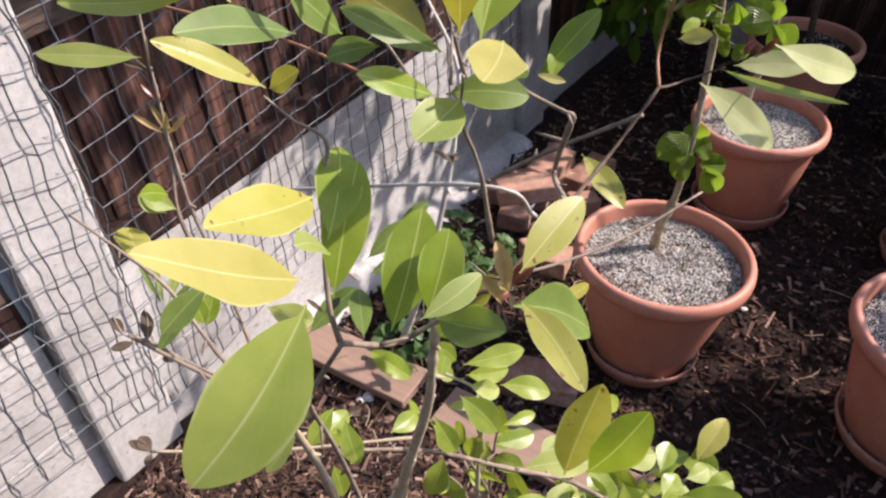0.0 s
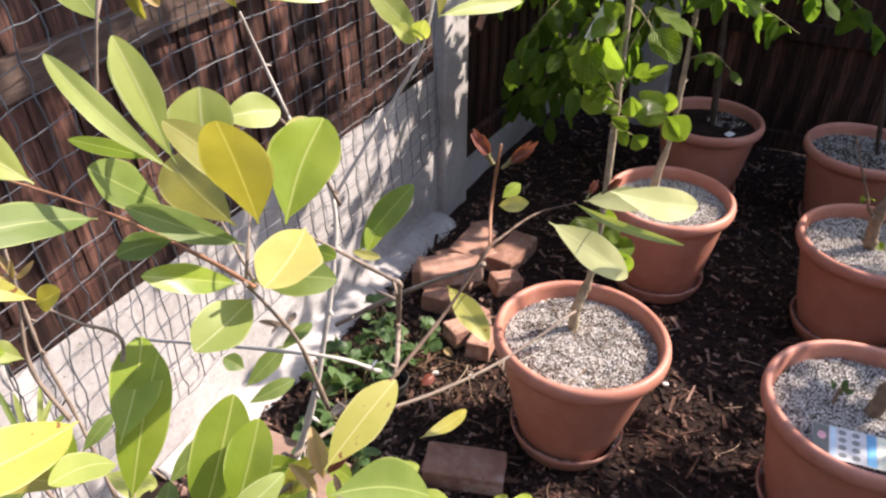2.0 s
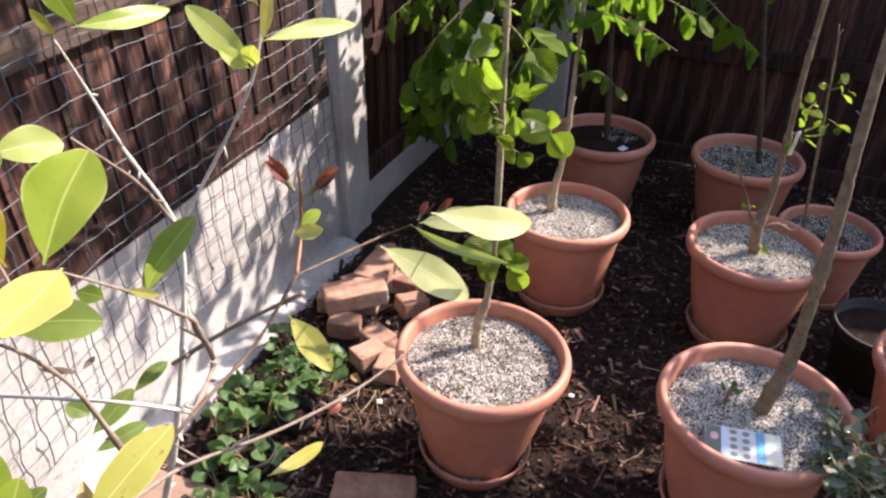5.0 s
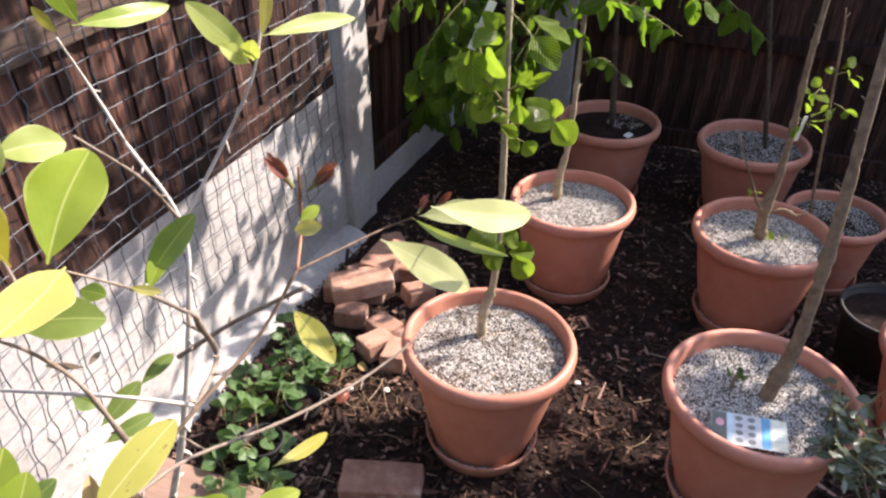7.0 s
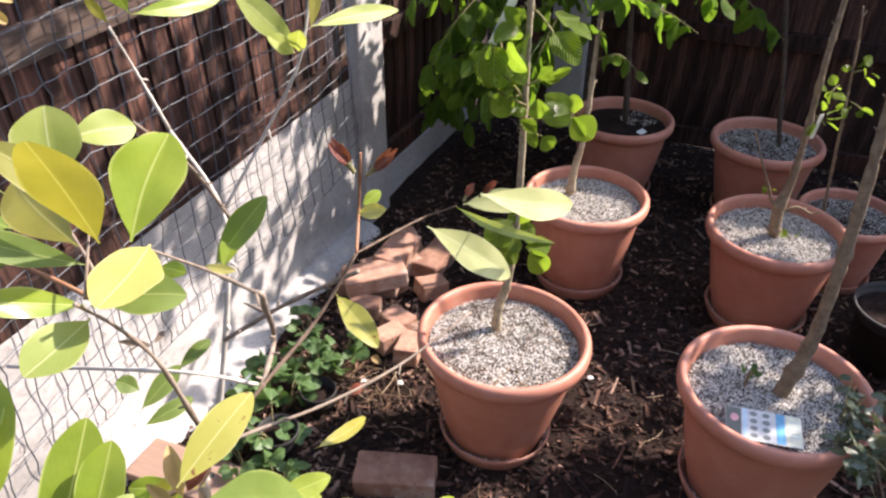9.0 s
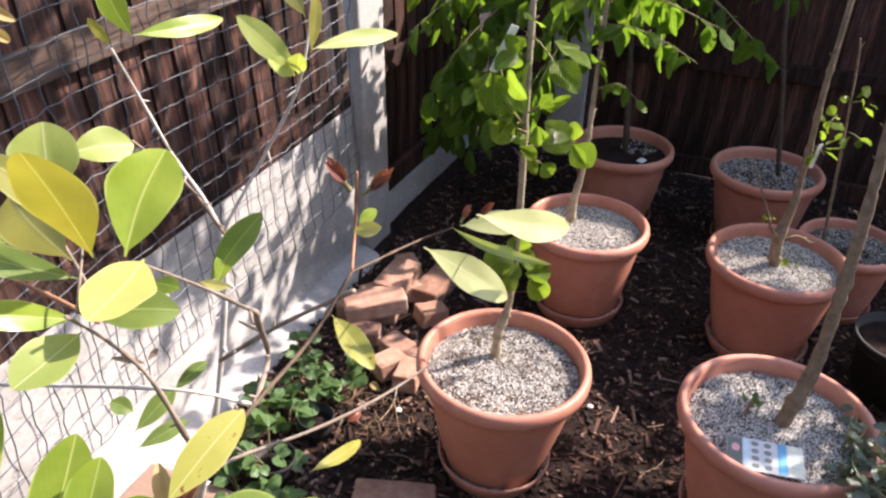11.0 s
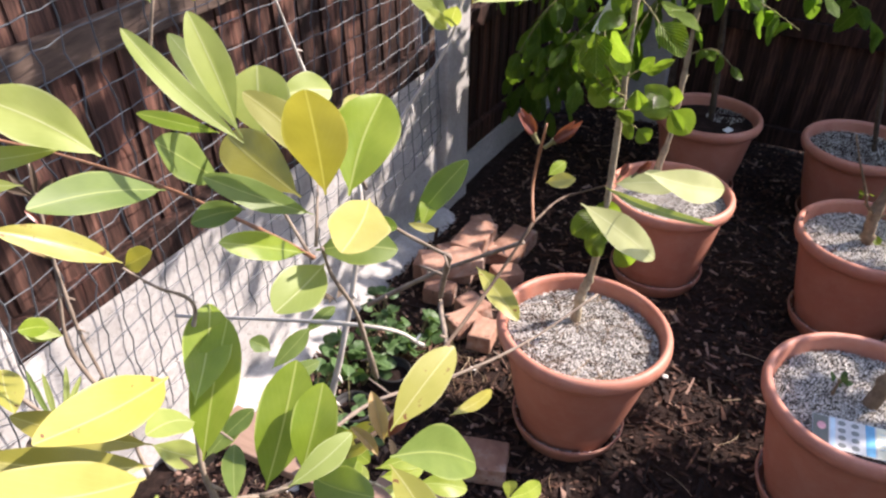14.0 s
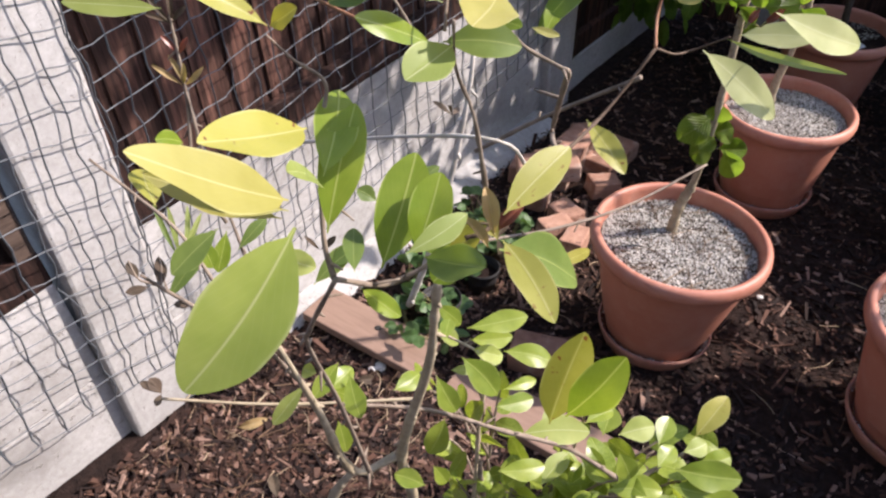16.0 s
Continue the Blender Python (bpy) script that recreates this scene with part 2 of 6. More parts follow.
BARK_BROWN = make_bark("brown_bark", (0.058, 0.038, 0.027), (0.17, 0.118, 0.08))
# sapling bark darkened to stand for the deep shade by the fence
BARK_SHADED = make_bark("shaded_bark", (0.035, 0.028, 0.022), (0.10, 0.08, 0.06))
BARK_BRANCH = make_bark("brown_sapling_bark", (0.115, 0.083, 0.055), (0.29, 0.222, 0.15))
BARK_TAN = make_bark("tan_bark", (0.25, 0.20, 0.125), (0.48, 0.40, 0.28))
BARK_RED = make_bark("red_bark", (0.20, 0.085, 0.045), (0.38, 0.20, 0.11), 0.55)
BARK_PALE = make_bark("pale_bark", (0.36, 0.32, 0.27), (0.60, 0.56, 0.50))
BARK_GREEN = make_bark("green_bark", (0.13, 0.12, 0.05), (0.27, 0.24, 0.11))
NET = plain("net_plastic", (0.075, 0.085, 0.095), 0.62)
WHITE = plain("white_plastic", (0.72, 0.72, 0.70), 0.5)
BLACK = plain("black_plastic", (0.016, 0.015, 0.015), 0.7)


# ---------------------------------------------------------------- mesh helpers
def part(name, bm, material, parent=None, label="", smooth=False):
    me = bpy.data.meshes.new(name)
    if smooth:
        for f in bm.faces:
            f.smooth = True
    bm.to_mesh(me)
    bm.free()
    me.materials.append(material)
    ob = new(name, me)
    if parent:
        ob.parent = parent
    if label:
        ob["label"] = label
    return ob


def thing(name, m, label, category, group="", kind=""):
    ob = new(name)
    ob.empty_display_size = 0.05
    ob.matrix_world = m
    return tagged(ob, label, category, group, kind)


def box(bm, m, sx, sy, sz, bevel=0.0):
    """A box from its own corner-centred base: x and y centred, z from 0 up."""
    r = bmesh.ops.create_cube(bm, size=1.0, matrix=m @ Matrix.Translation((0, 0, sz / 2)) @ Matrix.Diagonal((sx, sy, sz, 1)))
    if bevel:
        es = list({e for v in r["verts"] for e in v.link_edges})
        bmesh.ops.bevel(bm, geom=es, offset=bevel, segments=2, affect="EDGES", profile=0.5)
    return bm


def lathe(bm, profile, steps=64, wobble=0.0):
    """A turned body from (radius, height) pairs."""
    rings = []
    for r, z in profile:
        rings.append([bm.verts.new((r * math.cos(a) * (1 + wobble * math.sin(2 * a)), r * math.sin(a), z)) for a in (2 * math.pi * i / steps for i in range(steps))])
    for p, q in zip(rings, rings[1:]):
        for i in range(steps):
            j = (i + 1) % steps
            bm.faces.new((p[i], p[j], q[j], q[i]))
    return bm


def smooth_path(points, n=8):
    """Catmull-Rom points along (x, y, z, radius) rows."""
    p = [Vector(q) for q in points]
    p = [p[0] * 2 - p[1]] + p + [p[-1] * 2 - p[-2]]
    out = []
    for a, b, c, d in zip(p, p[1:], p[2:], p[3:]):
        for i in range(n):
            t = i / n
            out.append(0.5 * ((2 * b) + (c - a) * t + (2 * a - 5 * b + 4 * c - d) * t * t + (3 * b - a - 3 * c + d) * t ** 3))
    out.append(p[-2])
    return out


def tube(bm, points, n=6, sides=8, knots=0.0, seed=1):
    """A tapering stem through rows of (x, y, z, radius), slightly knotted."""
    rnd = random.Random(seed)
    rows = smooth_path([Vector((*q[:3], q[3])) for q in points], n)
    up, rings = Vector((0.31, 0.17, 0.94)), []
    for i, q in enumerate(rows):
        a, b = rows[max(0, i - 1)], rows[min(len(rows) - 1, i + 1)]
        d = (Vector(b[:3]) - Vector(a[:3]))
        d = d.normalized() if d.length > 1e-7 else Vector((0, 0, 1))
        s = d.cross(up)
        s = s.normalized() if s.length > 1e-4 else d.orthogonal().normalized()
        w = s.cross(d)
        r = max(q[3], 0.0003) * (1 + knots * (rnd.random() - 0.35) * (1.8 if rnd.random() < 0.2 else 0.5))
        rings.append([bm.verts.new(Vector(q[:3]) + (s * math.cos(k) + w * math.sin(k)) * r) for k in (2 * math.pi * j / sides for j in range(sides))])
    for p, q in zip(rings, rings[1:]):
        for i in range(sides):
            j = (i + 1) % sides
            bm.faces.new((p[i], p[j], q[j], q[i]))
    bm.faces.new(rings[0][::-1])
    bm.faces.new(rings[-1])
    return bm


# ---------------------------------------------------------------- ground
def lie(x, y):
    """The height of the bed: nearly level, heaped a little against the near end of the fence."""
    h = 0.012 * noise.noise((x * 2.1, y * 2.1, 3.0)) + 0.006 * noise.noise((x * 9, y * 9, 7.0)) + 0.004 * noise.noise((x * 31, y * 31, 2.0))
    heap = max(0.0, 1.0 - math.hypot(x + 0.45, y - 0.75) / 0.75)
    return h + 0.05 * heap * heap * (3 - 2 * heap)


def build_ground():
    bm = bmesh.new()
    xs = [-400, -60, -12, -5, -3] + [-1.6 + 0.02 * i for i in range(215)] + [2.8 + 0.1 * i for i in range(13)] + [5, 8, 14, 60, 400]
    ys = [-400, -60, -12, -4, -2] + [-0.6 + 0.02 * i for i in range(220)] + [3.9 + 0.1 * i for i in range(10)] + [6, 9, 14, 60, 400]
    rows = [[bm.verts.new((x, y, lie(x, y) if abs(x) < 4.5 and -1.5 < y < 5.5 else -0.01)) for x in xs] for y in ys]
    for p, q in zip(rows, rows[1:]):
        for i in range(len(xs) - 1):
            bm.faces.new((p[i], p[i + 1], q[i + 1], q[i]))
    ob = part("ground", bm, SOIL, smooth=True)
    tagged(ob, "dark damp soil bed under bark mulch", "ground", kind="structure")


def build_mulch():
    """Bark chips strewn over the bed, denser where the pots stand."""
    rnd = random.Random(11)
    verts, faces = [], []
    for i in range(60000):
        x, y = rnd.gauss(0.7, 1.0) if i % 7 == 0 else rnd.uniform(-1.0, 2.6), rnd.gauss(1.8, 1.1) if i % 7 == 0 else rnd.uniform(0.35, 3.9)
        if (x - 0.19) * 0.852 - (y - 2.53) * 0.523 < 0.03:
            continue
        long, wide, thick = rnd.uniform(0.008, 0.036) * rnd.choice((0.6, 1, 1.2)), rnd.uniform(0.004, 0.018), rnd.uniform(0.0015, 0.006)
        if i % 2:
            long, wide = rnd.uniform(0.006, 0.02), rnd.uniform(0.004, 0.010)
        if i % 4 == 0:
            x, y = rnd.gauss(-0.3, 0.35), rnd.gauss(0.95, 0.28)
            if (x - 0.19) * 0.852 - (y - 2.53) * 0.523 < 0.03:
                continue
        if rnd.random() < 0.09:
            long, wide, thick = rnd.uniform(0.035, 0.085), rnd.uniform(0.004, 0.018), rnd.uniform(0.003, 0.007)
        m = pose(x, y, lie(x, y) + rnd.uniform(0.0, 0.010), rnd.gauss(0, 16), rnd.gauss(0, 16), rnd.uniform(0, 360))
        k = len(verts)
        for sz in (-1, 1):
            for sx, sy in ((-1, -0.7), (1, -0.5 * rnd.random()), (1, 0.6 * rnd.random() + 0.1), (-1, 0.8)):
                verts.append(m @ Vector((sx * long / 2 * rnd.uniform(0.8, 1.1), sy * wide / 2 * 1.2, sz * thick / 2)))
        faces += [tuple(k + v for v in f) for f in ((3, 2, 1, 0), (4, 5, 6, 7), (0, 1, 5, 4), (1, 2, 6, 5), (2, 3, 7, 6), (3, 0, 4, 7))]
    me = bpy.data.meshes.new("bark_mulch")
    me.from_pydata(verts, [], faces)
    me.materials.append(CHIP)
    tagged(new("bark_mulch", me), "brown and dark shredded bark chips strewn over the bed", "mulch", kind="stuff")


# ---------------------------------------------------------------- fences
BED_TOP = 0.58                                     # top of the two stacked gravel boards


def frame_of(x, y, dx, dy):
    """A fence's own frame: x along it, y away from the garden."""
    a = math.degrees(math.atan2(dy, dx))
    return pose(x, y, 0, 0, 0, a)


SIDE = frame_of(0.19, 2.53, 0.523, 0.852)
BACK = frame_of(0.19 + 0.523 * 1.27, 2.53 + 0.852 * 1.27, 0.852, -0.523)


def post_mesh():
    bm = bmesh.new()
    box(bm, pose(0.072, 0.055, -0.25), 0.178, 0.11, 2.15, 0.010)
    me = bpy.data.meshes.new("concrete_post")
    bm.to_mesh(me)
    bm.free()
    me.materials.append(CONCRETE)
    return me


POST = post_mesh()


def fence_post(m, s):
    ob = new("concrete_post", POST)
    ob.matrix_world = m @ Matrix.Translation((s, 0, 0))
    tagged(ob, "pale cast concrete fence post with worn edges", "fence post", group="concrete fence posts")


def gravel_board(m, s, z, length, label):
    bm = bmesh.new()
    box(bm, pose(s + length / 2, 0.058, z), length, 0.045, 0.286, 0.004)
    ob = part("gravel_board", bm, CONCRETE)
    ob.matrix_world = m
    tagged(ob, label, "gravel board", group="gravel boards")


def board_mesh(height):
    """One feather-edge board: thick on one side, thin on the other."""
    bm = bmesh.new()
    w = 0.112
    pts = [(0, 0.0), (w, 0.009), (w, 0.015), (0, 0.016)]
    lo = [bm.verts.new((x, y, 0)) for x, y in pts]
    hi = [bm.verts.new((x, y, height)) for x, y in pts]
    bm.faces.new(lo[::-1])
    bm.faces.new(hi)
    for i in range(4):
        j = (i + 1) % 4
        bm.faces.new((lo[i], lo[j], hi[j], hi[i]))
    me = bpy.data.meshes.new("board")
    bm.to_mesh(me)
    bm.free()
    me.materials.append(BOARD)
    return me


PANEL_H = 1.22
BOARD_MESH, TALL_BOARD = board_mesh(PANEL_H - 0.012), board_mesh(PANEL_H + BED_TOP - 0.07)


def fence_panel(m, s, length, seed, full=False):
    """A panel of upright boards; a full one reaches down to the soil."""
    rnd = random.Random(seed)
    label = "dark timber fence panel in shade reaching down to the soil" if full else "brown stained feather-edge timber fence panel above concrete boards"
    top = thing("fence_panel", m @ Matrix.Translation((s, 0, 0.01 if full else BED_TOP)), label, "fence panel", group="fence panels")
    tall = PANEL_H + (BED_TOP - 0.05 if full else 0)
    for name, z, h, y, d in (("bottom_rail", 0.0, 0.085, 0.047, 0.03), ("middle_rail", 0.50, 0.075, 0.041, 0.024), ("top_rail", tall - 0.03, 0.03, 0.052, 0.04)):
        bm = bmesh.new()
        box(bm, pose(length / 2, y, z), length, d, h, 0.003)
        # the bottom rail's shadow is put in through the darker board material
        part(name, bm, BOARD if full or name == "bottom_rail" else RAIL, top)
    for x in (0.02, length - 0.02):
        bm = bmesh.new()
        box(bm, pose(x, 0.048, 0.046), 0.038, 0.03, tall - 0.08, 0.003)
        part("edge_batten", bm, RAIL, top)
    n = int((length - 0.03) / 0.094)
    for i in range(n):
        ob = new("board", TALL_BOARD if full else BOARD_MESH)
        ob.parent = top
        ob.matrix_local = pose(0.012 + i * 0.094, 0.056 + rnd.uniform(-0.002, 0.002), 0.046, 0, 0, rnd.uniform(-0.4, 0.4))


def build_fences():
    for s in (-3.58, -1.79, 0.078):
        fence_post(SIDE, s)
    # the near bays run slightly downhill
    slope = SIDE @ pose(0, 0, 0.028, 0, -2.6, 0)
    for s, l, seed in ((-3.43, 1.635, 3), (-1.642, 1.708, 4)):
        fence_panel(slope, s, l, seed)
        for k in (0, 1):
            gravel_board(slope, s, 0.004 + 0.288 * k, l, "rough pale concrete gravel board under the fence panel")
    fence_panel(SIDE @ pose(0, 0, 0.14), 0.234, 1.015, 5, True)
    gravel_board(SIDE, 0.234, -0.147, 1.015, "low shaded concrete gravel board sunk in the soil")
    fence_post(BACK, 0.35)
    for s, l, seed in ((0.0, 0.345, 6), (0.50, 1.83, 7), (2.33, 1.83, 8), (4.16, 1.83, 9)):
        fence_panel(BACK, s, l, seed, True)


def build_footing():
    """The rough haunch of concrete at the foot of the fence."""
    bm = bmesh.new()
    rows = []
    for i in range(73):
        s = -1.40 + 0.02 * i
        ends = min(1.0, (s + 1.42) / 0.30, 1.0)
        row = []
        for j, (y, z) in enumerate(((0.05, 0.038), (0.0, 0.034), (-0.022, 0.026), (-0.045, 0.016), (-0.064, 0.002), (-0.080, -0.02), (-0.092, -0.06))):
            w = 0.016 * noise.noise((s * 7, y * 30, 2.0)) + 0.012 * noise.noise((s * 23, y * 60, 5.0)) + 0.007 * noise.noise((s * 61, y * 90, 8.0))
            row.append(bm.verts.new((s, y * (0.35 + 0.65 * ends) + (w if j else 0), z + (0.5 * w if 0 < j < 6 else 0))))
        rows.append(row)
    for p, q in zip(rows, rows[1:]):
        for j in range(6):
            bm.faces.new((p[j], p[j + 1], q[j + 1], q[j])).smooth = True
    for end in (rows[0][::-1], rows[-1]):
        bm.faces.new(end)
    ob = part("concrete_footing", bm, CONCRETE)
    ob.matrix_world = SIDE
    tagged(ob, "rough pale concrete haunch along the fence foot", "footing")


def netting(m, s0, s1, z0, z1, seed, rise=0.0):
    """Plastic netting hung before the fence: knotted, sagging square meshes of about 60 mm."""
    rnd = random.Random(seed)
    step, tall = 0.060, 0.062
    nx, nz = int((s1 - s0) / step), int((z1 - z0) / tall)

    def at(i, j):
        x = s0 + i * step
        z = z0 + j * tall + rise * (x - s0) * (1 - j / nz)
        sway = 0.010 * noise.noise((x * 2.3, z * 2.3, seed)) + 0.006 * noise.noise((x * 11, z * 11, seed + 4))
        drop = 0.040 * noise.noise((x * 1.4, z * 1.1, seed + 9)) + 0.016 * math.sin(x * 5.0) + 0.006 * noise.noise((x * 9, z * 9, seed + 6))
        return Vector((x + 0.010 * noise.noise((x * 14, z * 14, seed + 2)) + 0.03 * noise.noise((x * 1.2, z * 1.9, seed + 3)), -0.014 + sway, z + drop))

    top = thing("garden_netting", m, "grey plastic garden netting sagging in front of the fence", "netting")

    def strand(points, r):
        verts, faces = [], []
        prev = None
        for i, p in enumerate(points):
            d = (points[min(i + 1, len(points) - 1)] - points[max(i - 1, 0)]).normalized()
            a = d.cross(Vector((0, 1, 0.01))).normalized()
            b = d.cross(a)
            k = len(verts)
            for q in range(4):
                w = math.pi / 2 * q
                verts.append(p + (a * math.cos(w) + b * math.sin(w)) * r)
            if prev is not None:
                for q in range(4):
                    faces.append((prev + q, prev + (q + 1) % 4, k + (q + 1) % 4, k + q))
            prev = k
        me = bpy.data.meshes.new("cord")
        me.from_pydata(verts, [], faces)
        me.materials.append(NET)
        new("cord", me).parent = top

    for i in range(nx + 1):
        pts = []
        for j in range(nz + 1):
            p = at(i, j)
            pts.append(p)
            if j < nz:
                q = at(i, j + 1)
                pts.append((p + q) / 2 + Vector((rnd.gauss(0, 0.0025) + 0.003 * (-1) ** (i + j), rnd.gauss(0, 0.002), 0)))
        strand(pts, 0.0019)
    for j in range(nz + 1):
        pts = []
        for i in range(nx + 1):
            p = at(i, j)
            pts.append(p)
            if i < nx:
                q = at(i + 1, j)
                pts.append((p + q) / 2 + Vector((0, rnd.gauss(0, 0.002), rnd.gauss(-0.002, 0.002))))
        strand(pts, 0.0014)


# ---------------------------------------------------------------- pots
def grit_mesh(seed, radius, count, material, inner=0.0):
    """Small angular stones heaped over a disc."""
    rnd = random.Random(seed)
    verts, faces = [], []
    for i in range(count):
        r, a = inner + (radius - inner) * math.sqrt(rnd.random()), rnd.uniform(0, 2 * math.pi)
        if inner and math.sin(3 * a + seed) + math.sin(a * 7) < rnd.gauss(-0.4, 0.7):
            continue
        s = rnd.uniform(0.0014, 0.0031)
        c = Vector((r * math.cos(a), r * math.sin(a), 0.001 + 0.004 * noise.noise((r * math.cos(a) * 14, r * math.sin(a) * 14, seed)) + rnd.uniform(0, 0.003)))
        m = Matrix.Translation(c) @ Euler((rnd.uniform(0, 6), rnd.uniform(0, 6), rnd.uniform(0, 6))).to_matrix().to_4x4()
        k = len(verts)
        for v in ((1, 0, 0), (-1, 0.1, 0), (0.1, 0.8, 0), (0, -0.8, 0.1), (0, 0, 0.7), (0.1, 0, -0.7)):
            verts.append(m @ (Vector(v) * s))
        faces += [tuple(k + v for v in f) for f in ((0, 2, 4), (2, 1, 4), (1, 3, 4), (3, 0, 4), (2, 0, 5), (1, 2, 5), (3, 1, 5), (0, 3, 5))]
    me = bpy.data.meshes.new("grit")
    me.from_pydata(verts, [], faces)
    me.materials.append(material)
    return me


def disc_mesh(name, radius, material, rise=0.006):
    bm = bmesh.new()
    lathe(bm, [(0.001, rise), (radius * 0.35, rise), (radius * 0.7, rise * 0.6), (radius, 0)], 40)
    me = bpy.data.meshes.new(name)
    for f in bm.faces:
        f.smooth = True
    bm.to_mesh(me)
    bm.free()
    me.materials.append(material)
    return me


def pot_meshes(foot=1.0):
    """The pot's body with its rolled rim, and the saucer; a smaller foot makes it flare more."""
    def flared(rows):
        return [(r * (foot + (1 - foot) * min(1.0, max(0.0, z / 0.30))), z) for r, z in rows]

    bm = bmesh.new()
    lathe(bm, flared([(0.02, 0.012), (0.122, 0.012), (0.127, 0.016), (0.133, 0.034), (0.1405, 0.075), (0.1465, 0.085), (0.1475, 0.09), (0.163, 0.170), (0.1795, 0.268),
               (0.182, 0.290), (0.185, 0.298), (0.194, 0.3015), (0.2015, 0.306), (0.2055, 0.316), (0.2065, 0.326), (0.2045, 0.337), (0.199, 0.344),
               (0.192, 0.3455), (0.186, 0.341), (0.184, 0.330), (0.181, 0.300), (0.176, 0.27)]), 96)
    body = part("pot_body", bm, TERRACOTTA, smooth=True)
    bm = bmesh.new()
    lathe(bm, flared([(0.01, 0.004), (0.126, 0.004), (0.134, 0.010), (0.1475, 0.046), (0.1500, 0.0505), (0.1530, 0.0515), (0.1555, 0.049), (0.1555, 0.044), (0.1510, 0.030), (0.1400, 0.004), (0.134, -0.002), (0.01, -0.002)]), 72)
    saucer = part("saucer", bm, SAUCER, smooth=True)
    me = body.data, saucer.data
    for ob in (body, saucer):
        bpy.data.objects.remove(ob)
    return me


POT, FLARED_POT = pot_meshes(), pot_meshes(0.90)
GRITS = [grit_mesh(s, 0.179, 13500, GRIT) for s in (21, 22)]
SPARSE_GRITS = [grit_mesh(s, 0.179, 4600, GRIT) for s in (24, 25)]
SAUCER_GRIT = grit_mesh(26, 0.1485, 700, GRIT, 0.140)
SCRAP_GRIT = grit_mesh(23, 0.075, 520, GRIT, 0.012)
GRIT_BED, SOIL_BED = disc_mesh("grit_bed", 0.180, GRITBED), disc_mesh("soil_bed", 0.180, SOIL)


def pot(x, y, size, turn, label, filling="grit", tilt=(0, 0), saucer=True, seed=0, tall=1.0, kind=POT, foot=1.0):
    top = thing("plant_pot", pose(x, y, lie(x, y) + 0.004, tilt[0], tilt[1], turn) @ Matrix.Diagonal((size, size, size * tall, 1)), label, "plant pot", group="terracotta pots in the bed")
    parts = [("pot_body", kind[0], 0)]
    if saucer:
        parts.append(("saucer", kind[1], 0))
    parts.append(("soil_surface", GRIT_BED if filling == "grit" else SOIL_BED, 0.298))
    for name, me, z in parts:
        ob = new(name, me)
        ob.parent = top
        ob.matrix_local = pose(0, 0, z)
    if filling == "soil":
        ob = new("grit", SCRAP_GRIT)
        ob.parent = top
        ob.matrix_local = pose(-0.06, 0.08, 0.305, 0, 0, -turn)
        tagged(ob, "small patch of pale grit on dark compost", kind="stuff")
    if saucer and seed < 5:
        ob = new("spilt_grit", SAUCER_GRIT)
        ob.parent = top
        ob.matrix_local = pose(0, 0, 0.043, 0, 0, 97 * seed) @ Matrix.Diagonal((foot, foot, 1, 1))
        tagged(ob, "spilt pale grit in the saucer", kind="stuff")
    if filling in ("grit", "sparse"):
        ob = new("grit", (GRITS if filling == "grit" else SPARSE_GRITS)[seed % 2])
        ob.parent = top
        ob.matrix_local = pose(0, 0, 0.302, 0, 0, 61 * seed)
        tagged(ob, "pale grey and buff horticultural grit", kind="stuff")
    return top


def build_pots():
    pot(0.505, 1.455, 1.06, 10, "terracotta-coloured pot with pale grit and a young tree", tilt=(0, 2.3), seed=1, tall=0.995, kind=FLARED_POT, foot=0.91)
    pot(0.935, 2.133, 1.0, 50, "terracotta-coloured pot with grit in half shade", seed=2)
    pot(1.456, 1.848, 1.02, 130, "terracotta-coloured pot with grit and a forked sapling", seed=3)
    pot(1.098, 1.190, 1.06, 200, "terracotta-coloured pot of grit with a plant label card", seed=4)
    pot(1.262, 2.728, 1.0, 260, "shaded terracotta-coloured pot with dark compost", "soil", seed=5)
    pot(1.740, 2.452, 1.0, 300, "shaded terracotta-coloured pot with thin grit by the back fence", "sparse", seed=6)
    pot(1.70, 1.27, 0.95, 80, "terracotta-coloured pot at the shaded side of the bed", seed=8)
    pot(1.83, 2.02, 0.80, 20, "smaller terracotta-coloured pot with thin grit in shade", "sparse", seed=7)


def build_rear():
    """Unseen plain walls, added to close the garden and temper the fill light."""
    for name, x, y, sx, sy, h, material, label in (("wall_south", 1.0, -3.2, 12.0, 0.30, 5.2, plain("grey_render", (0.24, 0.24, 0.24), 0.9), "plain grey rendered wall added out of view to close the garden"),
                                                   ("wall_east", 7.0, 0.0, 0.06, 6.0, 1.8, BOARD, "plain dark boarded wall added out of view")):
        bm = box(bmesh.new(), pose(x, y, -0.02), sx, sy, h)
        tagged(part(name, bm, material), label, "wall", kind="structure")


build_ground()
build_rear()
build_fences()
build_footing()
netting(SIDE, -2.9, -1.64, 0.20, 1.7, 5)
netting(SIDE, -1.64, 0.02, 0.19, 1.7, 8, 0.10)
build_pots()
build_mulch()


# ---------------------------------------------------------------- leaves and stems
OPEN_SIDE = Vector((0.15, 0.0, 1.75))               # the leaves turn towards the open side of the bed


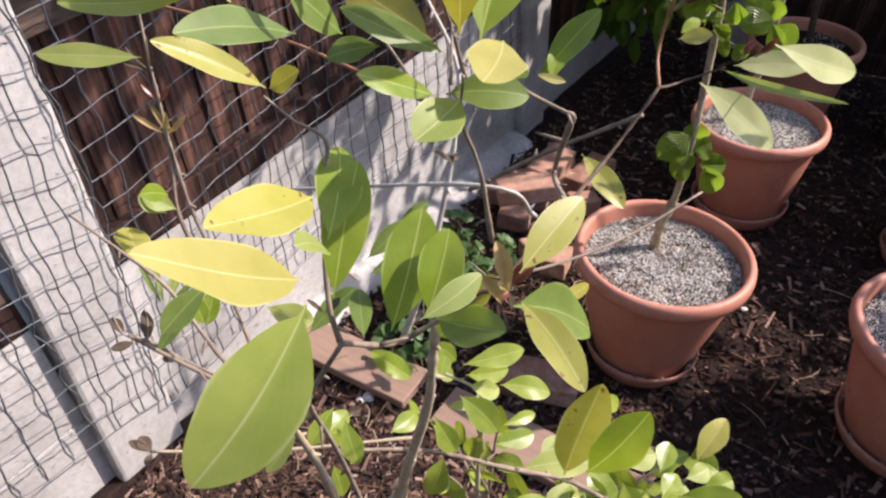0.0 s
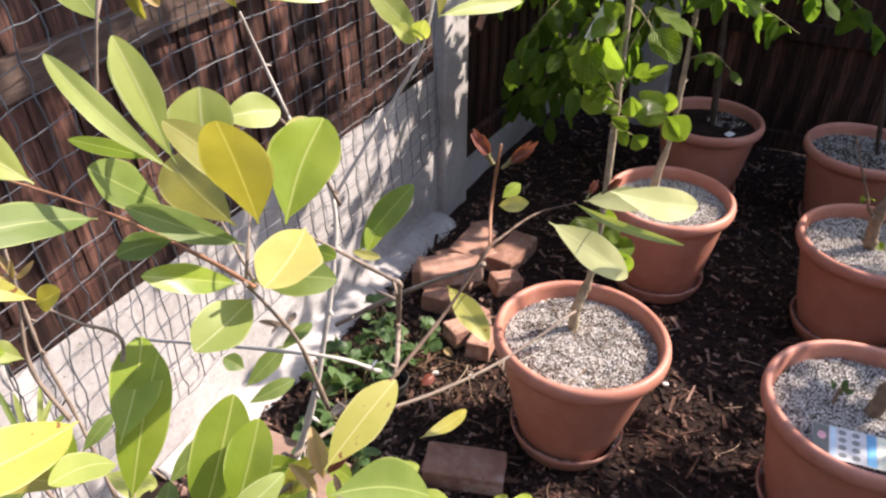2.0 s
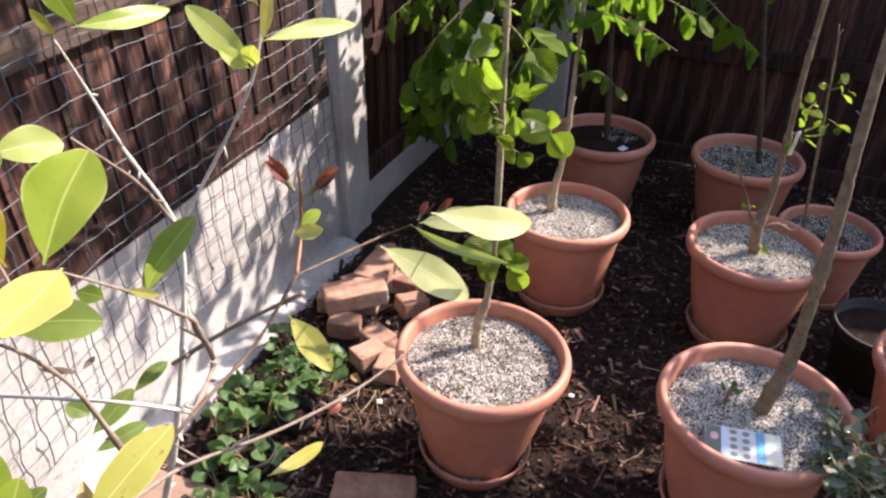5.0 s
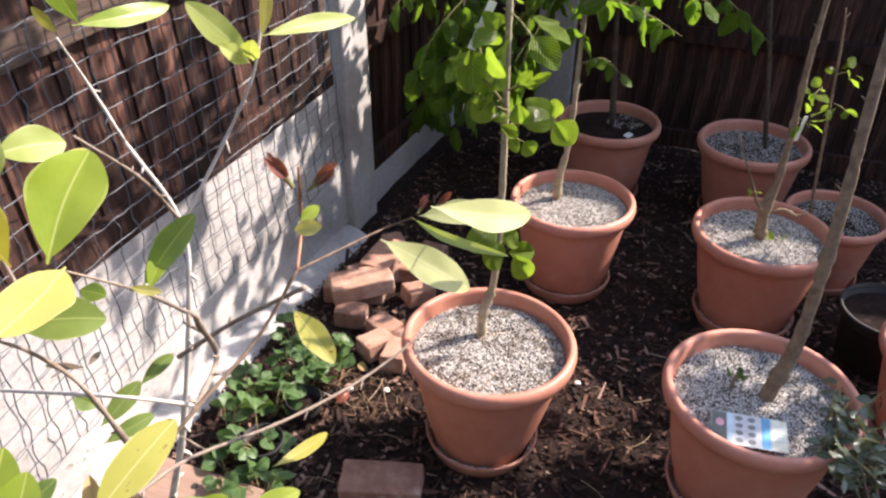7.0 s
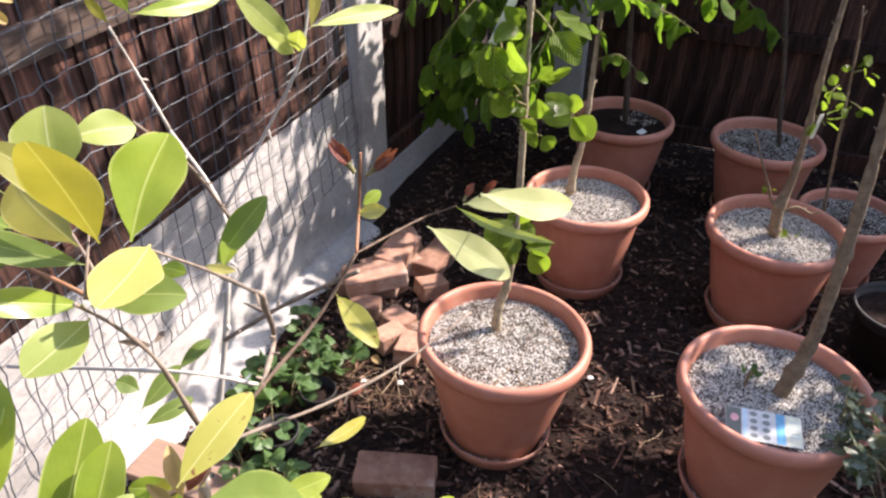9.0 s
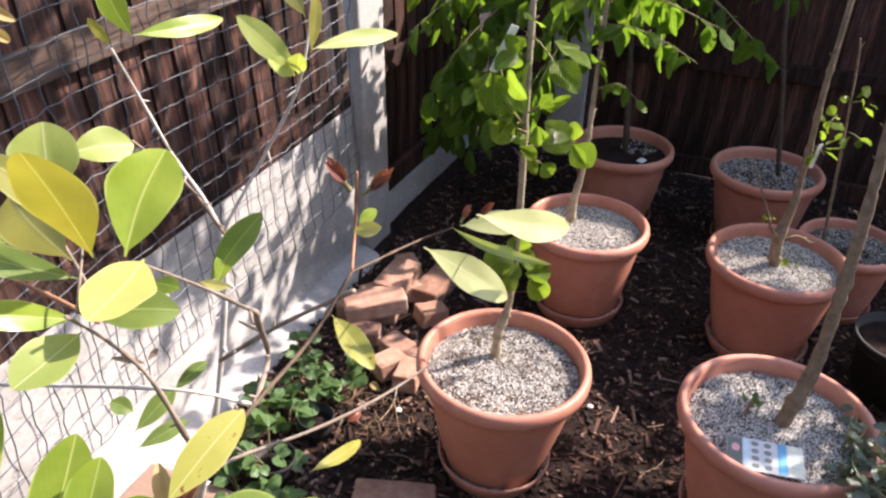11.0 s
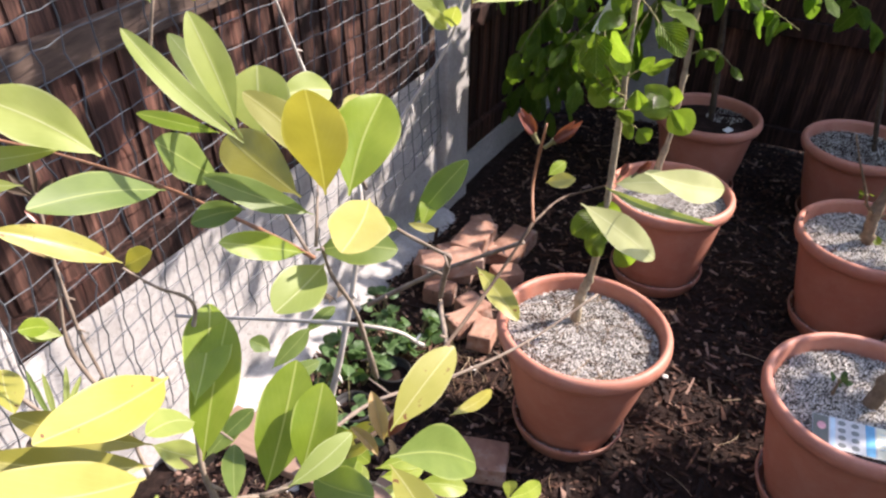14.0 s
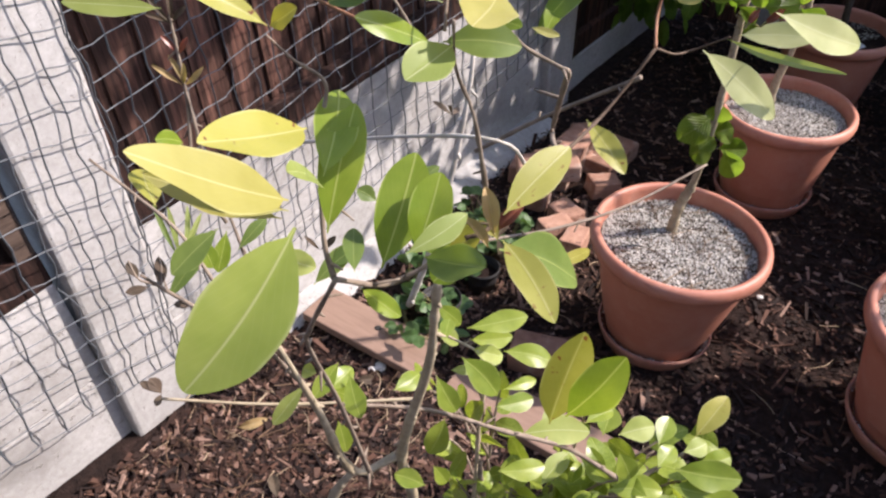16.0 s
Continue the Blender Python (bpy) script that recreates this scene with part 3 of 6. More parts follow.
def leaf_mesh(length, width, fold, bend, shape, wave, seed):
    """A leaf blade with a short stalk along x, folded on its midrib, with a slightly uneven margin."""
    rnd = random.Random(seed)
    bm = bmesh.new()
    uv = bm.loops.layers.uv.new("UVMap")
    n, k = 18, 4
    grid, coord = [], {}
    stalk = 0.06
    ph, lean = rnd.uniform(0, 6), rnd.uniform(-0.05, 0.05)
    for i in range(n + 1):
        u = math.sin(math.pi / 2 * i / n) ** 1.15
        if u < stalk:
            half = 0.016 + 0.014 * (u / stalk) ** 2
        else:
            q = (u - stalk) / (1 - stalk)
            arch = math.sin(math.pi * q ** shape)
            half = 0.03 * (1 - q) + 0.485 * arch ** (0.74 if q ** shape < 0.5 else 0.62)
            if i == n:
                half = 0.010
        row = []
        for j in range(-k, k + 1):
            v = j / k
            y = v * half * width
            edge = 1 + 0.03 * math.sin(13 * u + ph + v) * abs(v)
            z = abs(v) * half * width * math.sin(fold) - bend * length * (u - 0.35) ** 2 + wave * width * math.sin(9 * u + ph + 1.3 * v) * abs(v) * half
            y += lean * length * math.sin(math.pi * u)
            p = bm.verts.new((u * length, y * edge * math.cos(fold), z))
            coord[p] = (u, 0.5 + v * 0.5 * min(1, half * 2 + 0.1))
            row.append(p)
        grid.append(row)
    for p, q in zip(grid, grid[1:]):
        for j in range(2 * k):
            face = bm.faces.new((p[j], q[j], q[j + 1], p[j + 1]))
            face.smooth = True
            for loop in face.loops:
                loop[uv].uv = coord[loop.vert]
    return bm


LEAVES = 0


def leaf(parent, base, tip, width, material, fold=None, bend=None, shape=None, under=None):
    """One leaf from the foot of its stalk to its tip."""
    global LEAVES
    LEAVES += 1
    rnd = random.Random(LEAVES * 7 + 1)
    a, b = Vector(base), Vector(tip)
    x = b - a
    length = x.length
    x.normalize()
    face = (OPEN_SIDE - (a + b) / 2).normalized()
    face = (face + 0.14 * Vector((rnd.gauss(0, 1), rnd.gauss(0, 1), rnd.gauss(0, 1))) / 1.7).normalized()
    y = face.cross(x)
    if y.length < 0.2:
        y = Vector((0, 0, 1)).cross(x)
    y.normalize()
    z = x.cross(y)
    m = Matrix((x, y, z)).transposed().to_4x4()
    m.translation = a
    fold = rnd.uniform(0.06, 0.26) if fold is None else fold
    bend = rnd.uniform(0.04, 0.22) if bend is None else bend
    shape = rnd.uniform(1.12, 1.38) if shape is None else shape
    bm = leaf_mesh(length, width * 1.2, fold, bend, shape, rnd.uniform(0.02, 0.10), LEAVES)
    ob = part("bract" if under else "leaf", bm, material, under or parent)
    ob.matrix_local = parent.matrix_world.inverted() @ m
    return ob


def stem(parent, material, *rows):
    bm = bmesh.new()
    inv = parent.matrix_world.inverted()
    path = [(*(inv @ Vector(r[:3])), r[3]) for r in rows]
    tube(bm, path, 7, 8, 0.42, int(rows[0][0] * 1000) + 7)
    # buds and short spurs at the nodes
    rnd = random.Random(int(rows[0][2] * 1000) + 3)
    run = smooth_path([Vector(r) for r in path], 10)
    gap = 0.0
    for a, b in zip(run, run[1:]):
        d = Vector(b[:3]) - Vector(a[:3])
        gap += d.length
        if gap < 0.028 or a[3] < 0.0012 or d.length < 1e-6:
            continue
        gap = rnd.uniform(-0.02, 0.012)
        side = d.cross(Vector((rnd.gauss(0, 1), rnd.gauss(0, 1), rnd.gauss(0, 1))))
        if side.length < 1e-6:
            continue
        way = (side.normalized() + d.normalized() * 0.8).normalized()
        size = rnd.uniform(0.005, 0.009) if rnd.random() < 0.7 else rnd.uniform(0.010, 0.022)
        foot = Vector(a[:3]) + side.normalized() * a[3] * 0.6
        fat = min(a[3] * 0.7, 0.0024)
        tube(bm, [(*foot, fat), (*(foot + way * size * 0.55), fat * 0.9), (*(foot + way * size), 0.0004)], 2, 5)
    return part("stem", bm, material, parent, smooth=True)


def bud(parent, base, tip, width):
    """A half-open bud: pointed red bracts folded about one another on a short green foot."""
    a, b = Vector(base), Vector(tip)
    d = b - a
    side = d.orthogonal().normalized()
    turn = d.normalized().cross(side)
    foot = a + d * 0.3
    core = stem(parent, BARK_GREEN, (*a, width * 0.12), (*(a + d * 0.2), width * 0.14), (*foot, width * 0.2))
    core.name = "bud"
    for i in range(6):
        q = 6.28 * i / 6 + 0.4
        out = side * math.cos(q) + turn * math.sin(q)
        top = a + d * (1.0 - 0.10 * (i % 3)) + out * width * (0.30 if i % 2 else 0.12)
        leaf(parent, foot + out * width * 0.10 - d * 0.06, top, width * 0.42, LEAF_BUD, 0.5, 0.1, 0.9, core)


def build_tall_shrub():
    bush = thing("evergreen_shrub", pose(-0.02, 0.62, 0.02), "leggy evergreen shrub with glossy green and yellowing leaves", "shrub")
    # the branches, from the tips to the foot
    stem(bush, BARK_RED, (0.179, 0.427, 1.395, 0.0007), (0.176, 0.436, 1.354, 0.0009), (0.173, 0.409, 1.343, 0.0009))
    stem(bush, BARK_BROWN, (0.173, 0.409, 1.343, 0.0009), (0.149, 0.390, 1.314, 0.0010), (0.122, 0.346, 1.310, 0.0011), (0.089, 0.306, 1.294, 0.0012), (0.076, 0.301, 1.289, 0.0013))
    stem(bush, BARK_BROWN, (0.173, 0.409, 1.343, 0.0007), (0.222, 0.561, 1.267, 0.0009), (0.247, 0.532, 1.295, 0.0006))
    stem(bush, BARK, (0.083, 0.353, 1.391, 0.0005), (0.099, 0.386, 1.354, 0.0008), (0.119, 0.378, 1.346, 0.0011), (0.1242, 0.3764, 1.3435, 0.0015), (0.1234, 0.3834, 1.332, 0.0017), (0.121, 0.413, 1.284, 0.0015), (0.122, 0.346, 1.310, 0.0015))
    stem(bush, BARK, (0.071, 0.296, 1.406, 0.0006), (0.069, 0.331, 1.366, 0.0008), (0.077, 0.344, 1.333, 0.0010), (0.084, 0.356, 1.277, 0.0013))
    stem(bush, BARK, (0.065, 0.342, 1.408, 0.0004), (0.065, 0.319, 1.391, 0.0008))
    stem(bush, BARK, (0.002, 0.442, 1.379, 0.0006), (0.025, 0.418, 1.365, 0.0008), (0.053, 0.375, 1.345, 0.0010))
    stem(bush, BARK_PALE, (-0.065, 0.473, 1.228, 0.0012), (0.078, 0.361, 1.311, 0.0010), (0.110, 0.393, 1.267, 0.0013))
    # the fork takes the pale bark to look sunlit
    stem(bush, BARK_PALE, (0.021, 0.679, 1.301, 0.0015), (0.053, 0.670, 1.226, 0.0020), (0.048, 0.653, 1.147, 0.0026), (0.019, 0.636, 1.008, 0.0033), (-0.017, 0.645, 0.887, 0.0042))
    stem(bush, BARK_PALE, (-0.001, 0.656, 1.398, 0.0009), (0.008, 0.674, 1.349, 0.0012), (0.021, 0.679, 1.301, 0.0015))
    stem(bush, BARK_PALE, (0.156, 0.668, 1.457, 0.0009), (0.149, 0.656, 1.407, 0.0010), (0.136, 0.652, 1.362, 0.0012), (0.104, 0.669, 1.302, 0.0014), (0.055, 0.669, 1.224, 0.0016))
    stem(bush, BARK, (0.271, 0.587, 1.149, 0.0010), (0.202, 0.542, 1.134, 0.0012), (0.137, 0.501, 1.136, 0.0013), (0.074, 0.461, 1.150, 0.0014), (0.042, 0.426, 1.156, 0.0015))
    stem(bush, BARK_RED, (-0.154, 0.447, 1.387, 0.0008), (-0.097, 0.439, 1.376, 0.0009), (-0.029, 0.407, 1.372, 0.0009), (0.004, 0.391, 1.366, 0.0010), (0.035, 0.373, 1.361, 0.0011), (0.058, 0.353, 1.361, 0.0011))
    stem(bush, BARK, (-0.008, 0.299, 1.396, 0.0004), (-0.000, 0.305, 1.382, 0.0006), (0.011, 0.312, 1.367, 0.0009), (0.007, 0.308, 1.344, 0.0011), (0.008, 0.285, 1.300, 0.0013), (0.011, 0.282, 1.274, 0.0016))
    stem(bush, BARK, (0.013, 0.278, 1.277, 0.0014), (0.033, 0.299, 1.255, 0.0015), (0.055, 0.306, 1.264, 0.0015), (0.080, 0.308, 1.284, 0.0014))
    stem(bush, BARK, (0.013, 0.278, 1.277, 0.0013), (-0.016, 0.306, 1.208, 0.0015), (-0.030, 0.335, 1.156, 0.0017), (-0.039, 0.403, 1.004, 0.0022), (-0.041, 0.472, 0.781, 0.0028))
    stem(bush, BARK_TAN, (0.041, 0.468, 1.099, 0.0033), (0.036, 0.474, 1.048, 0.0040), (0.026, 0.491, 0.957, 0.0050), (-0.012, 0.508, 0.776, 0.0067), (-0.005, 0.522, 0.640, 0.0082), (-0.009, 0.488, 0.262, 0.0109), (-0.012, 0.437, -0.141, 0.0140))
    stem(bush, BARK_TAN, (-0.100, 0.434, 1.049, 0.0024), (-0.083, 0.456, 0.927, 0.0034), (-0.065, 0.484, 0.772, 0.0046), (-0.014, 0.511, 0.772, 0.0054))
    stem(bush, BARK, (-0.223, 0.457, 1.215, 0.0010), (-0.189, 0.447, 1.190, 0.0012), (-0.153, 0.432, 1.165, 0.0013), (-0.120, 0.417, 1.103, 0.0016), (-0.097, 0.457, 0.966, 0.0021))
    stem(bush, BARK, (-0.174, 0.556, 1.344, 0.0008), (-0.170, 0.539, 1.299, 0.0010), (-0.166, 0.528, 1.272, 0.0012), (-0.164, 0.518, 1.232, 0.0014), (-0.162, 0.497, 1.181, 0.0016), (-0.141, 0.485, 1.136, 0.0018))
    stem(bush, BARK, (-0.164, 0.382, 1.169, 0.0013), (-0.146, 0.386, 1.146, 0.0015), (-0.120, 0.388, 1.120, 0.0016), (-0.106, 0.433, 1.029, 0.0019))
    stem(bush, BARK_TAN, (-0.065, 0.484, 0.772, 0.0046), (-0.097, 0.480, 0.712, 0.0051), (-0.162, 0.493, 0.508, 0.0064))
    stem(bush, BARK, (0.039, 0.524, 1.377, 0.0009), (0.049, 0.606, 1.301, 0.0013), (0.061, 0.659, 1.222, 0.0017))
    stem(bush, BARK, (-0.182, 0.461, 1.057, 0.0018), (-0.207, 0.464, 1.075, 0.0014), (-0.224, 0.462, 1.085, 0.0011), (-0.233, 0.470, 1.099, 0.0007))
    stem(bush, BARK, (-0.111, 0.431, 1.051, 0.0015), (-0.146, 0.446, 1.052, 0.0015), (-0.182, 0.461, 1.057, 0.0015))
    stem(bush, BARK, (-0.207, 0.464, 1.075, 0.0010), (-0.208, 0.476, 1.088, 0.0007), (-0.211, 0.482, 1.096, 0.0005))
    stem(bush, BARK, (0.068, 0.518, 1.198, 0.0019), (0.120, 0.487, 1.251, 0.0016), (0.173, 0.438, 1.310, 0.0012))
    # the upper rosette
    leaf(bush, (0.087, 0.345, 1.399), (0.079, 0.295, 1.406), 0.021, LEAF_YELLOW, shape=1.08)
    leaf(bush, (0.077, 0.352, 1.396), (0.093, 0.390, 1.429), 0.027, LEAF_GREEN, shape=1.25)
    leaf(bush, (0.068, 0.342, 1.403), (0.070, 0.304, 1.469), 0.021, LEAF_OLIVE, shape=1.27)
    leaf(bush, (0.068, 0.336, 1.421), (0.042, 0.332, 1.455), 0.013, LEAF_YELLOW, shape=1.11)
    leaf(bush, (0.029, 0.415, 1.394), (0.027, 0.429, 1.429), 0.028, LEAF_PALE, shape=1.22)
    leaf(bush, (0.035, 0.428, 1.412), (0.063, 0.448, 1.408), 0.017, LEAF_PALE, shape=1.17)
    leaf(bush, (0.076, 0.371, 1.413), (0.078, 0.427, 1.418), 0.013, LEAF_YELLOW, shape=1.17)
    leaf(bush, (0.034, 0.351, 1.424), (-0.015, 0.373, 1.468), 0.010, LEAF_PALE, shape=1.19)
    leaf(bush, (0.028, 0.371, 1.418), (-0.022, 0.443, 1.447), 0.011, LEAF_PALE, shape=1.11)
    leaf(bush, (0.028, 0.368, 1.423), (0.014, 0.375, 1.473), 0.014, LEAF_PALE, shape=1.22)
    leaf(bush, (0.015, 0.384, 1.413), (-0.022, 0.384, 1.424), 0.007, LEAF_GREEN, shape=1.17)
    leaf(bush, (0.005, 0.404, 1.376), (-0.012, 0.378, 1.412), 0.020, LEAF_DARK, shape=1.22)
    leaf(bush, (0.055, 0.350, 1.398), (0.009, 0.407, 1.405), 0.022, LEAF_OLIVE, shape=1.11)
    leaf(bush, (0.063, 0.335, 1.397), (0.021, 0.328, 1.421), 0.011, LEAF_DARK, shape=1.17)
    leaf(bush, (0.035, 0.332, 1.402), (0.013, 0.325, 1.400), 0.010, LEAF_DARK, shape=1.22)
    leaf(bush, (0.058, 0.333, 1.378), (0.029, 0.309, 1.401), 0.011, LEAF_GREEN, shape=1.19)
    leaf(bush, (0.062, 0.334, 1.379), (0.099, 0.336, 1.378), 0.016, LEAF_DARK, shape=1.19)
    leaf(bush, (0.085, 0.353, 1.381), (0.098, 0.345, 1.383), 0.007, LEAF_GREEN, shape=1.17)
    leaf(bush, (0.070, 0.307, 1.391), (0.054, 0.279, 1.390), 0.017, LEAF_PALE, shape=1.19)
    leaf(bush, (0.105, 0.372, 1.366), (0.133, 0.381, 1.398), 0.012, LEAF_DARK, shape=1.19)
    leaf(bush, (0.110, 0.364, 1.370), (0.118, 0.383, 1.381), 0.008, LEAF_GREEN, shape=1.17)
    leaf(bush, (0.103, 0.361, 1.375), (0.117, 0.359, 1.372), 0.004, LEAF_YELLOW, shape=1.11)
    # the lower rosette
    leaf(bush, (0.022, 0.214, 1.376), (0.000, 0.169, 1.426), 0.016, LEAF_YELLOW, shape=1.03)
    leaf(bush, (0.018, 0.256, 1.379), (0.001, 0.203, 1.407), 0.0168, LEAF_SPOT, shape=1.00)
    leaf(bush, (0.011, 0.239, 1.351), (-0.031, 0.219, 1.381), 0.012, LEAF_OLIVE, shape=1.06)
    leaf(bush, (0.014, 0.280, 1.339), (0.015, 0.323, 1.360), 0.018, LEAF_GREEN, shape=1.17)
    leaf(bush, (0.014, 0.273, 1.311), (0.025, 0.310, 1.359), 0.018, LEAF_GREEN, shape=1.17)
    leaf(bush, (0.017, 0.271, 1.339), (0.017, 0.235, 1.375), 0.011, LEAF_PALE, shape=1.11)
    leaf(bush, (0.038, 0.273, 1.291), (0.051, 0.314, 1.331), 0.022, LEAF_GREEN, shape=1.14)
    leaf(bush, (0.055, 0.273, 1.302), (0.064, 0.300, 1.330), 0.018, LEAF_GREEN, shape=1.17)
    leaf(bush, (0.054, 0.252, 1.320), (0.079, 0.272, 1.329), 0.010, LEAF_PALE, shape=1.17)
    leaf(bush, (0.059, 0.272, 1.301), (0.088, 0.245, 1.322), 0.016, LEAF_DARK, shape=1.17)
    leaf(bush, (0.028, 0.261, 1.299), (0.021, 0.295, 1.298), 0.009, LEAF_DARK, shape=1.17)
    leaf(bush, (0.095, 0.274, 1.327), (0.124, 0.311, 1.341), 0.015, LEAF_SPOT, shape=1.11)
    leaf(bush, (0.095, 0.256, 1.328), (0.117, 0.215, 1.324), 0.013, LEAF_SPOT, shape=1.06)
    leaf(bush, (0.094, 0.285, 1.297), (0.139, 0.322, 1.246), 0.024, LEAF_DARK, shape=1.19)
    leaf(bush, (0.131, 0.463, 1.130), (0.172, 0.517, 1.105), 0.010, LEAF_OLIVE, shape=1.06)
    leaf(bush, (0.022, 0.291, 1.259), (0.044, 0.282, 1.249), 0.010, LEAF_GREEN, shape=1.11)
    leaf(bush, (0.065, 0.307, 1.269), (0.085, 0.306, 1.296), 0.011, LEAF_SPOT, shape=1.17)
    leaf(bush, (0.019, 0.220, 1.358), (-0.020, 0.176, 1.310), 0.0295, LEAF_BROAD, shape=1.0)
    # the branch over the pots
    leaf(bush, (0.254, 0.470, 1.340), (0.335, 0.516, 1.299), 0.019, LEAF_CREAM, shape=1.17)
    leaf(bush, (0.247, 0.542, 1.290), (0.296, 0.455, 1.312), 0.006, LEAF_PALE, shape=1.11)
    leaf(bush, (0.252, 0.529, 1.298), (0.305, 0.526, 1.299), 0.015, LEAF_CREAM, shape=1.11)
    leaf(bush, (0.223, 0.499, 1.300), (0.288, 0.503, 1.247), 0.021, LEAF_CREAM, shape=1.14)
    leaf(bush, (0.154, 0.533, 1.223), (0.183, 0.488, 1.206), 0.017, LEAF_SPOT, shape=1.17)
    leaf(bush, (0.175, 0.395, 1.377), (0.189, 0.389, 1.382), 0.007, LEAF_YELLOW, shape=1.11)
    leaf(bush, (0.178, 0.404, 1.376), (0.188, 0.410, 1.381), 0.006, LEAF_GREEN, shape=1.11)
    # the long red shoot
    # first leaf: dark green in place of the shade that falls on it
    leaf(bush, (-0.008, 0.362, 1.395), (-0.040, 0.307, 1.420), 0.0155, LEAF_DARK, shape=1.11)
    leaf(bush, (-0.004, 0.293, 1.403), (-0.033, 0.273, 1.432), 0.010, LEAF_SPOT, shape=1.11)
    leaf(bush, (-0.002, 0.288, 1.405), (0.012, 0.281, 1.416), 0.008, LEAF_OLIVE, shape=1.11)
    leaf(bush, (-0.167, 0.522, 1.308), (-0.233, 0.506, 1.318), 0.0145, LEAF_PALE, shape=1.14)
    leaf(bush, (-0.140, 0.450, 1.239), (-0.148, 0.430, 1.254), 0.011, LEAF_GREEN, shape=1.11)
    leaf(bush, (-0.116, 0.353, 1.258), (-0.142, 0.395, 1.257), 0.017, LEAF_SPOT, shape=1.11)
    leaf(bush, (-0.043, 0.383, 1.402), (-0.092, 0.381, 1.436), 0.0235, LEAF_PALE, shape=1.2)
    leaf(bush, (-0.059, 0.388, 1.405), (-0.122, 0.370, 1.407), 0.0108, LEAF_PALE, shape=1.15)
    # the far twigs
    leaf(bush, (0.138, 0.654, 1.376), (0.098, 0.645, 1.423), 0.018, LEAF_PALE, shape=1.17)
    leaf(bush, (0.152, 0.614, 1.406), (0.222, 0.670, 1.401), 0.012, LEAF_PALE, shape=1.08)
    leaf(bush, (0.040, 0.573, 1.431), (0.093, 0.623, 1.429), 0.012, LEAF_GREEN, shape=1.11)
    leaf(bush, (0.008, 0.686, 1.399), (-0.009, 0.693, 1.447), 0.018, LEAF_GREEN, shape=1.11)
    leaf(bush, (-0.009, 0.683, 1.393), (-0.019, 0.675, 1.416), 0.007, LEAF_OLIVE, shape=1.11)
    leaf(bush, (0.146, 0.681, 1.412), (0.126, 0.702, 1.445), 0.014, LEAF_YELLOW, shape=1.17)
    leaf(bush, (-0.053, 0.525, 1.454), (-0.049, 0.547, 1.491), 0.023, LEAF_PALE, shape=1.17)
    leaf(bush, (-0.048, 0.513, 1.436), (-0.080, 0.535, 1.466), 0.020, LEAF_PALE, shape=1.17)
    # low leaves
    leaf(bush, (0.130, 0.302, 1.137), (0.141, 0.289, 1.235), 0.023, LEAF_SPOT, shape=1.17)
    leaf(bush, (0.133, 0.261, 1.201), (0.157, 0.259, 1.252), 0.020, LEAF_GREEN, shape=1.19)
    leaf(bush, (0.364, 0.634, 0.680), (0.409, 0.683, 0.711), 0.029, LEAF_SPOT, shape=1.11)
    leaf(bush, (0.136, 0.655, 1.372), (0.118, 0.640, 1.392), 0.012, LEAF_PALE, shape=1.17)
    leaf(bush, (0.138, 0.655, 1.373), (0.141, 0.642, 1.393), 0.013, LEAF_PALE, shape=1.22)
    leaf(bush, (0.151, 0.612, 1.404), (0.157, 0.640, 1.440), 0.008, LEAF_OLIVE, shape=1.11)
    leaf(bush, (0.091, 0.288, 1.302), (0.086, 0.300, 1.322), 0.009, LEAF_DEAD, 0.7, 0.6)
    leaf(bush, (0.092, 0.290, 1.304), (0.103, 0.296, 1.316), 0.008, LEAF_BUD, 0.7, 0.5)
    leaf(bush, (0.089, 0.284, 1.298), (0.078, 0.290, 1.312), 0.007, LEAF_DEAD, 0.8, 0.6)
    # buds and withered bracts
    leaf(bush, (0.092, 0.306, 1.286), (0.087, 0.316, 1.295), 0.003, LEAF_OLIVE)
    leaf(bush, (0.092, 0.306, 1.286), (0.098, 0.314, 1.293), 0.003, LEAF_WITHER)
    leaf(bush, (0.092, 0.306, 1.286), (0.082, 0.311, 1.291), 0.003, LEAF_OLIVE)
    leaf(bush, (0.092, 0.306, 1.286), (0.095, 0.299, 1.279), 0.003, LEAF_WITHER)
    leaf(bush, (0.092, 0.313, 1.278), (0.090, 0.322, 1.287), 0.005, LEAF_YELLOW)
    leaf(bush, (0.004, 0.288, 1.287), (0.011, 0.295, 1.291), 0.003, LEAF_WITHER)
    leaf(bush, (0.004, 0.288, 1.287), (-0.004, 0.291, 1.293), 0.002, LEAF_WITHER)
    bud(bush, (0.175, 0.426, 1.384), (0.164, 0.426, 1.404), 0.010)
    bud(bush, (0.182, 0.442, 1.373), (0.198, 0.428, 1.395), 0.009)
    bud(bush, (0.249, 0.511, 1.311), (0.257, 0.515, 1.323), 0.007)
    bud(bush, (0.262, 0.521, 1.308), (0.273, 0.515, 1.323), 0.007)
    # leaves further in
    leaf(bush, (-0.012, 0.287, 1.307), (-0.064, 0.281, 1.334), 0.013, LEAF_OLIVE)
    leaf(bush, (-0.110, 0.409, 1.194), (-0.137, 0.377, 1.176), 0.017, LEAF_DARK)
    leaf(bush, (-0.142, 0.434, 1.160), (-0.130, 0.423, 1.141), 0.013, LEAF_GREEN)
    leaf(bush, (-0.157, 0.487, 1.199), (-0.179, 0.485, 1.214), 0.014, LEAF_PALE)
    leaf(bush, (-0.164, 0.483, 1.198), (-0.182, 0.485, 1.214), 0.012, LEAF_PALE)
